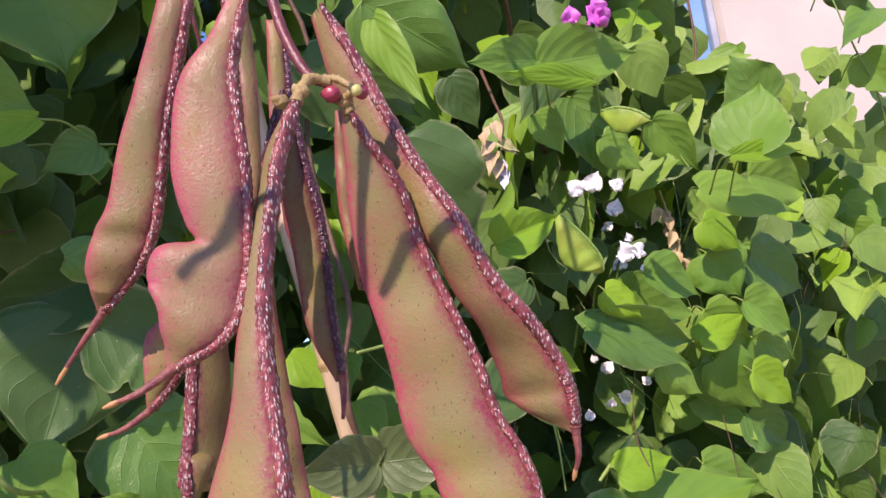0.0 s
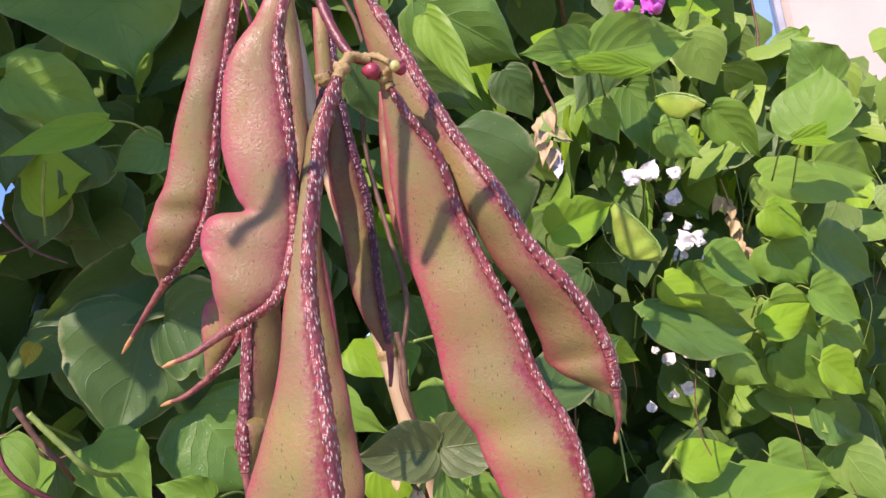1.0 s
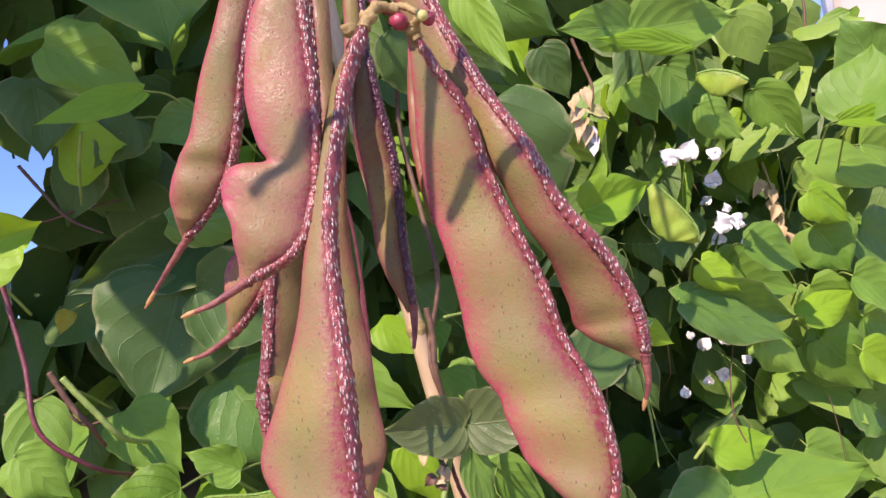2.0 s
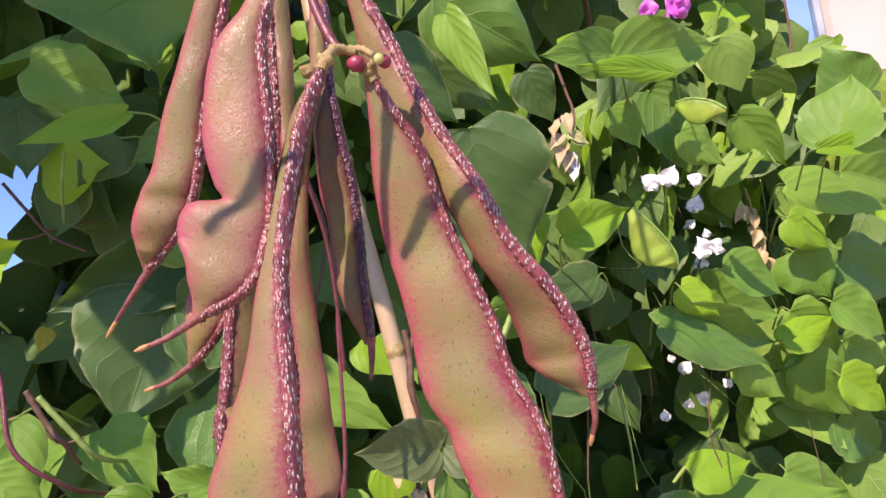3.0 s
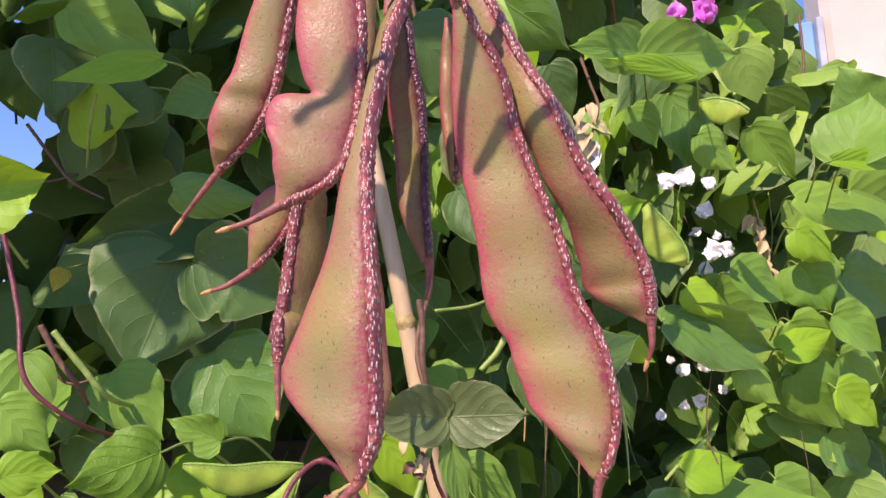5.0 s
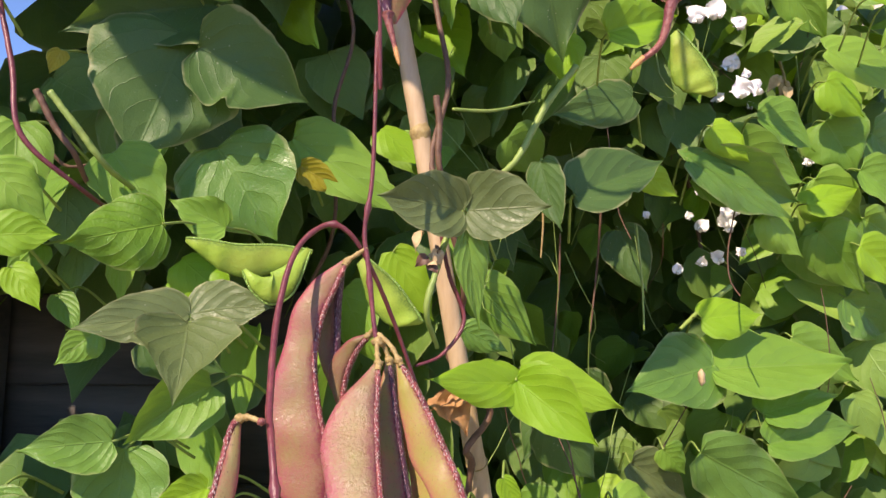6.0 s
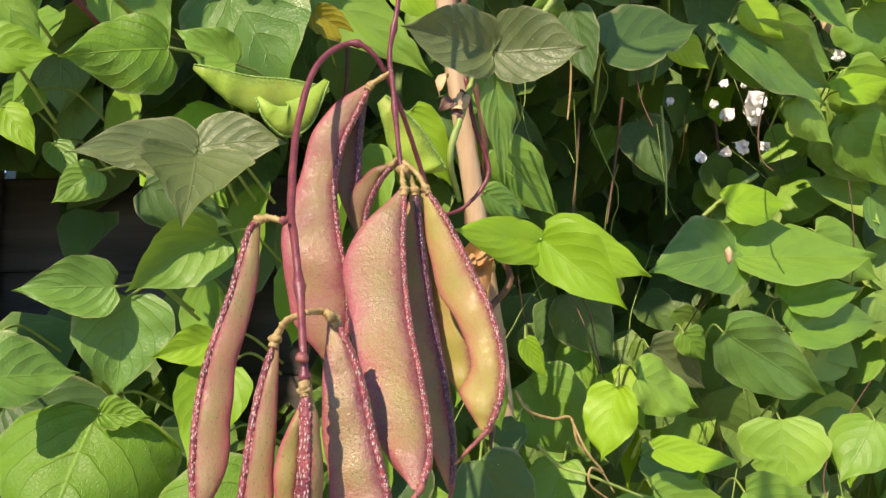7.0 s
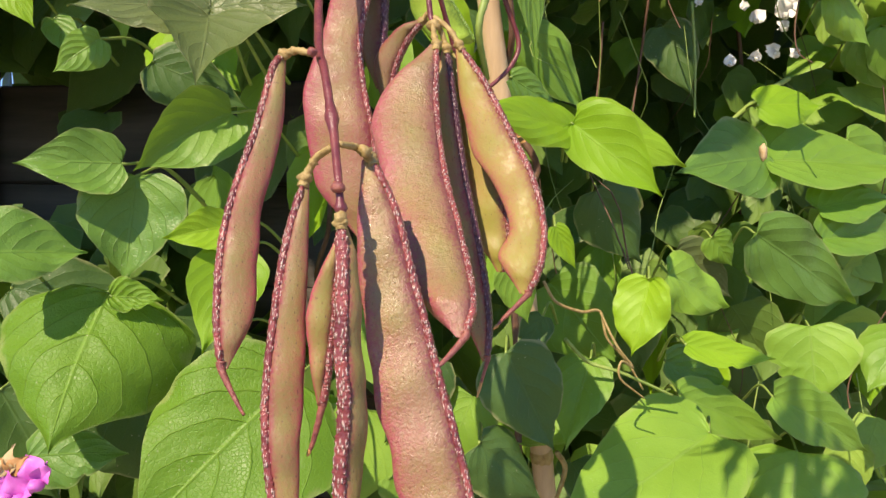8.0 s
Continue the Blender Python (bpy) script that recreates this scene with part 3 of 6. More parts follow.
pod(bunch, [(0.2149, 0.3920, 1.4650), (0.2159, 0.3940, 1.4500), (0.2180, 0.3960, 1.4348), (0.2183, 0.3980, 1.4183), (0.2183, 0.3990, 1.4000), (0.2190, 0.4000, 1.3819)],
    [0.0026, 0.0075, 0.0108, 0.0093, 0.0083, 0.0022], (-0.9937, -0.0380, -0.1052), [(0.2185, 0.4000, 1.3749), (0.2177, 0.4000, 1.3706)], belly_end=(-0.9978, -0.0624, -0.0238), stalk=None, seed=4, seeds=4, seam=RIB_SHADED, skin=POD_DUSKY_SHADE, label='pod hanging behind others, their shade put into its dusky skin', tan_tip=False)
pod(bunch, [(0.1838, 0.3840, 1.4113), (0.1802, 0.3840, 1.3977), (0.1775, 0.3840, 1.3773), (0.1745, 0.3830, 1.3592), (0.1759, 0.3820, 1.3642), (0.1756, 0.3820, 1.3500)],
    [0.0064, 0.0117, 0.0130, 0.0124, 0.0086, 0.0013], (0.4769, 0.8745, -0.0884), [(0.1759, 0.3820, 1.3413), (0.1759, 0.3820, 1.3361)], belly_end=(0.5597, 0.8283, -0.0268), stalk=None, seed=5, seeds=4, label='narrow pod with its seam to the light', skin=POD_DUSKY_SHADE, rib_r=0.0019)
pod(bunch, [(0.1831, 0.3860, 1.4080), (0.1784, 0.3860, 1.3972), (0.1730, 0.3860, 1.3892), (0.1646, 0.3860, 1.3811)],
    [0.0054, 0.0134, 0.0107, 0.0018], (-0.8490, -0.2689, 0.4548), [(0.1561, 0.3860, 1.3766), (0.1485, 0.3870, 1.3750)], belly_end=(-0.7380, -0.2368, 0.6319), stalk=None, seed=6, seeds=2, label='short pod with a thin curved beak', skin=POD_OLIVE)
pod(bunch, [(0.2114, 0.4020, 1.5021), (0.2112, 0.4020, 1.4782), (0.2107, 0.4020, 1.4570), (0.2102, 0.4020, 1.4382), (0.2088, 0.4020, 1.4239)],
    [0.0050, 0.0064, 0.0067, 0.0048, 0.0009], (-0.9651, -0.2615, 0.0135), [], belly_end=(-0.9603, -0.2731, 0.0566), stalk=None, seed=7, seeds=3, seam=RIB_SHADED, skin=POD_OLIVE, label='slim olive pod behind the others')
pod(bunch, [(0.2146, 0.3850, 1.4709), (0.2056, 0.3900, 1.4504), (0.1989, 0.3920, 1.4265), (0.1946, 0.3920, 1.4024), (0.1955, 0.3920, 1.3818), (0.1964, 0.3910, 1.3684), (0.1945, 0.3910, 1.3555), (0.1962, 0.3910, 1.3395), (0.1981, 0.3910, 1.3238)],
    [0.0010, 0.0025, 0.0049, 0.0087, 0.0096, 0.0105, 0.0131, 0.0122, 0.0020], (0.7637, 0.6223, -0.1717), [(0.2004, 0.3910, 1.3147)], belly_end=(0.7868, 0.6109, 0.0881), stalk=None, seed=8, seeds=5, seam=RIB_SHADED, skin=POD_OLIVE, rib_r=0.0019, label='pod behind others, its purple warty seam darkened for shade')
pod(bunch, [(0.2043, 0.3720, 1.5015), (0.2045, 0.3720, 1.4816), (0.2047, 0.3720, 1.4623), (0.2042, 0.3720, 1.4419), (0.2023, 0.3720, 1.4255)],
    [0.0052, 0.0062, 0.0058, 0.0047, 0.0013], (0.7153, 0.6988, 0.0082), [], belly_end=(0.6976, 0.7150, -0.0456), stalk=None, seed=9, seeds=3, skin=POD_OLIVE, label='olive pod half hidden behind a pink one')
pod(bunch, [(0.2281, 0.4050, 1.4686), (0.2279, 0.4050, 1.4496), (0.2277, 0.4050, 1.4310), (0.2273, 0.4050, 1.4092)],
    [0.0030, 0.0048, 0.0047, 0.0014], (-0.9809, -0.1943, 0.0114), [], belly_end=(-0.9807, -0.1952, 0.0151), stalk=None, seed=10, seeds=3, skin=POD_OLIVE, label='slim olive pod half hidden behind a broad one')
# ---- the lower bunch on its own long stem ----
low = tagged(empty("bean_pod_bunch", (0.1268, 0.6060, 1.3318)), "bunch of plump pinkish bean pods on a long wine stem", "bean pods", "bean bunches")
part("stem", tube("stem", [(0.1302, 0.5200, 1.5823), (0.1307, 0.5600, 1.5040), (0.1344, 0.5850, 1.4517), (0.1320, 0.6020, 1.3832), (0.1287, 0.6060, 1.4169), (0.1273, 0.6060, 1.3388), (0.1234, 0.6050, 1.3054), (0.1254, 0.6050, 1.2880), (0.1298, 0.6040, 1.2541), (0.1321, 0.6030, 1.2421)], [0.0011, 0.0011, 0.0012, 0.0013, 0.0013], STEM_WINE, 10, 60, 0.05, 8, knots=((0.62, 0.0008), (0.82, 0.0008))), low, "long wine-red stem")
pod(low, [(0.1133, 0.6060, 1.2883), (0.1071, 0.6030, 1.2725), (0.1015, 0.6000, 1.2567), (0.0996, 0.5960, 1.2342), (0.1044, 0.5920, 1.2094), (0.1094, 0.5900, 1.1908), (0.1107, 0.5900, 1.1676), (0.1071, 0.5900, 1.1469)],
    [0.0022, 0.0124, 0.0159, 0.0179, 0.0280, 0.0296, 0.0263, 0.0037], (-0.9062, -0.1924, 0.3765), [], belly_end=(-0.9943, -0.0916, 0.0537), stalk=[(0.1252, 0.6050, 1.2952)], seed=11, seeds=5, skin=POD_SHADE_MAUVE, label='tall pod with a smooth flank, its shade put into a mauve skin')
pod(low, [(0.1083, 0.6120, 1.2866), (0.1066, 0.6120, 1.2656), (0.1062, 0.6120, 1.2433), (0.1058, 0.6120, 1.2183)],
    [0.0051, 0.0123, 0.0137, 0.0029], (-0.9230, 0.3821, 0.0452), [], belly_end=(-0.9207, 0.3900, 0.0163), stalk=None, seed=12, seeds=3, seam=RIB_SHADED, skin=POD_DUSKY_SHADE, label='pod pressed behind a pink one, shade put into its skin')
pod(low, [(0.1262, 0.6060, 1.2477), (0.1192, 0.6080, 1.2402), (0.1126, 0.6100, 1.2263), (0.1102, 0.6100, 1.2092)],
    [0.0018, 0.0078, 0.0103, 0.0024], (-0.8417, 0.0206, 0.5396), [], belly_end=(-0.9592, 0.0294, 0.2812), stalk=[(0.1290, 0.6040, 1.2507)], seed=13, seeds=2, skin=POD_DUSKY_SHADE, label='short brownish pod')
pod(low, [(0.1361, 0.5920, 1.2331), (0.1389, 0.5800, 1.2053), (0.1471, 0.5600, 1.1742), (0.1582, 0.5400, 1.1470), (0.1665, 0.5200, 1.1253), (0.1663, 0.5080, 1.1134)],
    [0.0025, 0.0248, 0.0250, 0.0215, 0.0165, 0.0026], (-0.9779, -0.1939, -0.0786), [(0.1608, 0.5020, 1.1061), (0.1545, 0.4980, 1.1010)], belly_end=(-0.9835, -0.1608, -0.0834), stalk=[(0.1323, 0.6010, 1.2454), (0.1336, 0.5980, 1.2389)], seed=14, seeds=4, skin=POD_BLUSH, label='plump glossy pink pod', thick=0.005, rib_r=0.0019)
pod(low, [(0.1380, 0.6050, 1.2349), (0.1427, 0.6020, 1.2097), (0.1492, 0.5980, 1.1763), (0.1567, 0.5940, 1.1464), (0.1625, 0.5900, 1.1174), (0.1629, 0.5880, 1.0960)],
    [0.0021, 0.0105, 0.0129, 0.0127, 0.0112, 0.0020], (-0.9740, 0.1086, -0.1988), [(0.1600, 0.5870, 1.0840)], belly_end=(-0.9839, 0.1172, -0.1350), stalk=[(0.1331, 0.6040, 1.2489)], seed=15, seeds=5, seam=RIB_SHADED, skin=POD_OLIVE, label='narrow pod with shade put into its seam colour')
pod(low, [(0.1447, 0.6000, 1.2346), (0.1575, 0.5960, 1.2158), (0.1703, 0.5910, 1.1926), (0.1804, 0.5860, 1.1728), (0.1855, 0.5800, 1.1536), (0.1852, 0.5750, 1.1378), (0.1804, 0.5710, 1.1251)],
    [0.0020, 0.0125, 0.0181, 0.0158, 0.0140, 0.0175, 0.0027], (-0.8343, 0.1275, -0.5364), [(0.1726, 0.5680, 1.1168), (0.1689, 0.5680, 1.1126)], belly_end=(-0.9855, 0.0616, 0.1578), stalk=[(0.1321, 0.6040, 1.2489), (0.1397, 0.6020, 1.2424)], seed=16, seeds=5, skin=POD_GREEN, label='yellow-green pod with a purple tip')
pod(low, [(0.1406, 0.6120, 1.2354), (0.1533, 0.6120, 1.2065), (0.1636, 0.6100, 1.1726), (0.1683, 0.6080, 1.1496), (0.1664, 0.6060, 1.1338)],
    [0.0027, 0.0118, 0.0145, 0.0142, 0.0026], (-0.9340, 0.0944, -0.3447), [], belly_end=(-0.9950, 0.0620, -0.0788), stalk=None, seed=0, seeds=4, skin=POD_GREEN, label='yellow-green pod tucked behind another')
part("node", blob("node", (0.1328, 0.6020, 1.2447), 0.0030, STALK_TAN, (1.2, 1, 0.8), 9, 0.2), low, "ragged tan node")
# ---- the bunch on the arched stem ----
arch = tagged(empty("bean_pod_bunch", (0.1034, 0.5980, 1.3074)), "bunch of slim ripe bean pods on an arched wine stem", "bean pods", "bean bunches")
part("stem", tube("stem", [(0.1471, 0.6600, 1.1980), (0.1327, 0.6400, 1.2515), (0.1243, 0.6150, 1.2851), (0.1155, 0.6020, 1.3033), (0.1041, 0.5960, 1.3067), (0.0937, 0.5820, 1.2913), (0.0935, 0.5620, 1.2586), (0.1050, 0.5300, 1.2183), (0.1145, 0.5120, 1.2013), (0.1224, 0.5000, 1.1798), (0.1290, 0.4880, 1.1602), (0.1308, 0.4860, 1.1505)], [0.0012, 0.0013, 0.0015, 0.0017, 0.0015, 0.0012], STEM_WINE, 10, 80, 0.05, 9, knots=((0.33, 0.0010), (0.80, 0.0010), (0.97, 0.0012))), arch, "arched wine-red stem")
pod(arch, [(0.0964, 0.5190, 1.2102), (0.0930, 0.5180, 1.2048), (0.0893, 0.5140, 1.1833), (0.0849, 0.5060, 1.1577), (0.0843, 0.5000, 1.1382), (0.0868, 0.4940, 1.1179), (0.0909, 0.4900, 1.1012)],
    [0.0012, 0.0044, 0.0088, 0.0105, 0.0122, 0.0115, 0.0018], (0.7945, 0.5231, -0.3084), [(0.0961, 0.4890, 1.0927), (0.1000, 0.4880, 1.0877)], belly_end=(0.8482, 0.5296, 0.0080), stalk=[(0.1090, 0.5150, 1.2089), (0.1021, 0.5170, 1.2108)], seed=1, seeds=5, skin=POD_OLIVE, label='long slim olive pod with wavy edge', tan_tip=False, rib_r=0.0018)
pod(arch, [(0.1109, 0.5060, 1.1647), (0.1076, 0.5000, 1.1426), (0.1068, 0.4940, 1.1188), (0.1069, 0.4890, 1.0960), (0.1088, 0.4860, 1.0791), (0.1123, 0.4850, 1.0605), (0.1155, 0.4850, 1.0470)],
    [0.0015, 0.0071, 0.0099, 0.0118, 0.0103, 0.0074, 0.0010], (0.8422, 0.4991, -0.2042), [(0.1173, 0.4850, 1.0386)], belly_end=(0.8197, 0.5517, 0.1542), stalk=[(0.1224, 0.4980, 1.1736), (0.1154, 0.5040, 1.1711)], seed=2, seeds=5, skin=POD_OLIVE, label='long slim olive pod with a crinkled seam', rib_r=0.0018)
pod(arch, [(0.1308, 0.4860, 1.1488), (0.1329, 0.4830, 1.1307), (0.1337, 0.4810, 1.1106), (0.1356, 0.4800, 1.0941), (0.1352, 0.4790, 1.0743), (0.1355, 0.4790, 1.0544)],
    [0.0030, 0.0065, 0.0088, 0.0099, 0.0099, 0.0017], (0.2906, 0.9513, -0.1026), [(0.1358, 0.4790, 1.0445)], belly_end=(0.2918, 0.9561, -0.0253), stalk=[(0.1299, 0.4870, 1.1540)], seed=3, seeds=5, skin=POD_OLIVE, label='pod seen along its warty seam', rib_r=0.0019)
pod(arch, [(0.1315, 0.5120, 1.1726), (0.1411, 0.5100, 1.1549), (0.1474, 0.5070, 1.1363), (0.1536, 0.5040, 1.1182), (0.1595, 0.5010, 1.1008), (0.1660, 0.4980, 1.0823), (0.1715, 0.4960, 1.0642), (0.1739, 0.4950, 1.0475)],
    [0.0031, 0.0132, 0.0175, 0.0192, 0.0212, 0.0208, 0.0200, 0.0024], (-0.9148, -0.1305, -0.3823), [(0.1729, 0.4950, 1.0372)], belly_end=(-0.9704, -0.1228, -0.2079), stalk=[(0.1255, 0.4970, 1.1747), (0.1281, 0.5080, 1.1751)], seed=4, seeds=6, skin=POD_BLUSH, label='broad pink pod in part shade', thick=0.0044, rib_r=0.0018)
pod(arch, [(0.1269, 0.4960, 1.1429), (0.1260, 0.4960, 1.1230), (0.1248, 0.4960, 1.1068), (0.1232, 0.4950, 1.0906)],
    [0.0018, 0.0084, 0.0066, 0.0015], (-0.9808, -0.1867, 0.0560), [(0.1207, 0.4950, 1.0797), (0.1192, 0.4950, 1.0757)], belly_end=(-0.9792, -0.1824, 0.0893), stalk=None, seed=5, seeds=3, skin=POD_OLIVE, label='short slim pod between longer ones')
part("bud", blob("bud", (0.1297, 0.4850, 1.1596), 0.0020, BEAK, (1.2, 1, 0.9), 12), arch, "round wine-red bud")
part("bud", blob("bud", (0.1088, 0.5140, 1.2094), 0.0018, BEAK, (1, 1, 1), 13), arch, "round wine-red bud")
part("node", blob("node", (0.1310, 0.5070, 1.1738), 0.0022, STALK_TAN, (1, 1, 0.9), 14, 0.2), arch, "ragged tan node")
part("node", blob("node", (0.1307, 0.4850, 1.1504), 0.0018, STALK_TAN, (1, 1, 1.2), 15, 0.2), arch, "ragged tan node")
# ---- unripe pods ----
green_a = tagged(empty("unripe_bean_pods", (0.0098, 0.6214, 1.3056)), "pale green unripe bean pods among the leaves", "bean pods", "unripe pods")
pod(green_a, [(0.0119, 0.6129, 1.3051), (0.0242, 0.6210, 1.3041), (0.0373, 0.6296, 1.3024), (0.0561, 0.6420, 1.3033), (0.0743, 0.6541, 1.3014)],
    [0.0025, 0.0128, 0.0188, 0.0165, 0.0020], (-0.1932, 0.1339, -0.9720), [], belly_end=(-0.1365, 0.1663, -0.9766), stalk=None, seed=6, seeds=4, skin=POD_UNRIPE, seam=RIB_GREEN, label='flat pale green unripe pod', rib_r=0.001, tan_tip=False)
pod(green_a, [(0.0506, 0.6084, 1.2848), (0.0558, 0.6118, 1.2729), (0.0649, 0.6178, 1.2663), (0.0750, 0.6245, 1.2741), (0.0827, 0.6296, 1.2986)],
    [0.0018, 0.0104, 0.0173, 0.0156, 0.0025], (0.7121, 0.2258, 0.6648), [], belly_end=(-0.7331, -0.3988, 0.5509), stalk=None, seed=7, seeds=3, skin=POD_UNRIPE, seam=RIB_GREEN, label='curled green unripe pod', rib_r=0.001, tan_tip=False)
pod(green_a, [(0.1072, 0.6557, 1.2972), (0.1235, 0.6665, 1.2820), (0.1343, 0.6736, 1.2659), (0.1390, 0.6767, 1.2578)],
    [0.0066, 0.0208, 0.0176, 0.0027], (-0.7302, -0.0793, -0.6786), [], belly_end=(-0.8140, -0.1197, -0.5684), stalk=None, seed=8, seeds=3, skin=POD_UNRIPE, seam=RIB_GREEN, label='bright green unripe pod', rib_r=0.0012, tan_tip=False)
green_b = tagged(empty("unripe_bean_pods", (0.3569, 0.8206, 1.5753)), "yellow-green unripe bean pods on the farther vine", "bean pods", "unripe pods")
pod(green_b, [(0.3557, 0.8000, 1.5750), (0.3677, 0.7900, 1.5727), (0.3811, 0.7850, 1.5663), (0.3906, 0.7800, 1.5566)],
    [0.0036, 0.0186, 0.0175, 0.0026], (-0.1230, 0.3354, -0.9340), [], belly_end=(-0.4357, 0.3443, -0.8316), stalk=None, seed=9, seeds=3, skin=POD_UNRIPE, seam=RIB_GREEN, rib_r=0.0015, tan_tip=False)
pod(green_b, [(0.3119, 0.8400, 1.5027), (0.3297, 0.8450, 1.4811), (0.3408, 0.8500, 1.4622), (0.3418, 0.8550, 1.4492)],
    [0.0067, 0.0276, 0.0247, 0.0048], (-0.8216, 0.1501, -0.5500), [], belly_end=(-0.9397, 0.1217, -0.3195), stalk=None, seed=10, seeds=4, skin=POD_UNRIPE, seam=RIB_GREEN, rib_r=0.0015, tan_tip=False)
# ---- vines with their leaves ----
vine_left = tagged(empty("bean_vine", (-0.0391, 0.6892, 1.1542)), "climbing bean vine with heart-shaped green leaves", "vine", "bean vines")
vine_mid = tagged(empty("bean_vine", (0.1329, 0.7827, 1.1563)), "bean vine twining up a cane, bright and dark leaves", "vine", "bean vines")
vine_right = tagged(empty("bean_vine", (0.3911, 0.9731, 1.1578)), "dense bean vine running back along the hedge", "vine", "bean vines")
vine_top = tagged(empty("bean_vine", (0.2228, 0.8320, 1.6924)), "upper bean vine with dark sunlit leaves", "vine", "bean vines")
blade("leaf", (0.0153, 0.6151, 1.2602), (-0.0303, 0.5700, 1.2517), 0.0345, (0.5219, -0.7944, 0.3107), LEAF_OLIVE, vine_left, shape="ovate", seed=300, fold=0.08, label='dusky olive leaflet of three')
blade("leaf", (0.0158, 0.6154, 1.2602), (0.0626, 0.6263, 1.2653), 0.0343, (0.4281, -0.8800, 0.2057), LEAF_OLIVE, vine_left, shape="ovate", seed=301, fold=0.08)
blade("leaf", (0.0168, 0.6111, 1.2551), (0.0374, 0.5647, 1.2148), 0.0552, (0.4822, -0.8504, 0.2102), LEAF_OLIVE, vine_left, shape="rhombic", seed=302, fold=0.03)
blade("leaf", (0.0011, 0.6057, 1.3128), (-0.0312, 0.5624, 1.2966), 0.0454, (0.5772, -0.8122, 0.0852), LEAF_CRINKLED, vine_left, shape="ovate", seed=303, wave=0.05, label='bright leaf with chewed pale edges')
blade("leaf", (-0.0442, 0.6358, 1.1854), (-0.0819, 0.6010, 1.1823), 0.0360, (0.6639, -0.7218, 0.1957), LEAF_SHEEN, vine_left, shape="ovate", seed=304, label='dark leaf with a sharp shadow on it')
blade("leaf", (-0.0426, 0.6469, 1.1800), (-0.0436, 0.6412, 1.1207), 0.0562, (0.4467, -0.8678, 0.2176), LEAF_SHEEN, vine_left, shape="ovate", seed=305)
blade("leaf", (-0.0821, 0.5808, 1.1351), (-0.0513, 0.6212, 1.1385), 0.0422, (0.5575, -0.6979, 0.4496), LEAF_SHEEN, vine_left, shape="ovate", seed=306)
blade("leaf", (-0.0482, 0.6332, 1.1162), (-0.0448, 0.5854, 1.0437), 0.0987, (0.4223, -0.7290, 0.5388), LEAF_CRINKLED, vine_left, shape="ovate", seed=307, fold=0.1, wave=0.03, label='large bright leaf with raised veins')
blade("leaf", (-0.0876, 0.6272, 1.0276), (-0.0420, 0.6473, 1.0288), 0.0361, (0.5117, -0.7148, 0.4766), LEAF_SHEEN, vine_left, shape="ovate", seed=308)
blade("leaf", (0.0034, 0.6672, 1.1545), (-0.0214, 0.6408, 1.1466), 0.0249, (0.4685, -0.8564, 0.2172), LEAF_YOUNG, vine_left, shape="ovate", seed=309)
blade("leaf", (0.0090, 0.6709, 1.1388), (0.0009, 0.6456, 1.0855), 0.0421, (0.4316, -0.8523, 0.2953), LEAF_YOUNG, vine_left, shape="ovate", seed=310)
blade("leaf", (-0.0423, 0.6271, 1.1146), (-0.0163, 0.6342, 1.1138), 0.0184, (0.5191, -0.8185, 0.2460), LEAF_CRINKLED, vine_left, shape="ovate", seed=311, wave=0.08)
blade("leaf", (0.0030, 0.6670, 1.2183), (-0.0392, 0.6392, 1.1819), 0.0424, (0.6579, -0.7523, -0.0338), LEAF_MID, vine_left, shape="ovate", seed=312)
blade("leaf", (-0.0459, 0.6647, 1.2476), (0.0035, 0.6873, 1.2256), 0.0386, (0.4788, -0.8765, 0.0497), LEAF_DARK, vine_left, shape="ovate", seed=313)
blade("leaf", (-0.0546, 0.6290, 1.2514), (-0.0734, 0.6166, 1.2309), 0.0229, (0.5961, -0.8023, 0.0306), LEAF_MID, vine_left, shape="ovate", seed=314)
blade("leaf", (-0.0049, 0.6918, 1.0933), (-0.0398, 0.6587, 1.0722), 0.0444, (0.4531, -0.8221, 0.3449), LEAF_DARK, vine_left, shape="ovate", seed=315)
blade("leaf", (-0.0909, 0.5750, 1.3432), (-0.0645, 0.5924, 1.3139), 0.0363, (0.6610, -0.7504, 0.0044), LEAF_MID, vine_left, shape="ovate", seed=316)
blade("leaf", (-0.0762, 0.5647, 1.3019), (-0.0485, 0.5830, 1.3046), 0.0266, (0.6524, -0.7564, 0.0460), LEAF_YOUNG, vine_left, shape="ovate", seed=317)
blade("leaf", (-0.0069, 0.6805, 1.3778), (0.0351, 0.6882, 1.3146), 0.0806, (0.4425, -0.8899, -0.1105), LEAF_SHEEN, vine_left, shape="round", seed=318, label='broad leaf with a sunlit edge, shade put into its deep green')
blade("leaf", (0.0407, 0.7119, 1.3704), (0.0678, 0.7298, 1.3551), 0.0223, (0.3599, -0.9230, -0.1361), LEAF_YELLOW, vine_left, shape="ovate", seed=319, label='yellowing folded leaf')
blade("leaf", (0.0325, 0.7164, 1.3917), (0.1152, 0.7510, 1.3390), 0.0504, (0.3219, -0.9329, 0.1615), LEAF_MID, vine_left, shape="ovate", seed=320, label='green leaf beside the cane')
blade("leaf", (0.0187, 0.6474, 1.3166), (-0.0102, 0.6283, 1.3325), 0.0272, (0.4962, -0.8681, 0.0100), LEAF_MID, vine_left, shape="ovate", seed=321)
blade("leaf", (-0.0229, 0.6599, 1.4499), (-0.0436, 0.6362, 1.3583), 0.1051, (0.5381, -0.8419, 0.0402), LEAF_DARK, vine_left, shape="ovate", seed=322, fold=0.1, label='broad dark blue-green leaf')
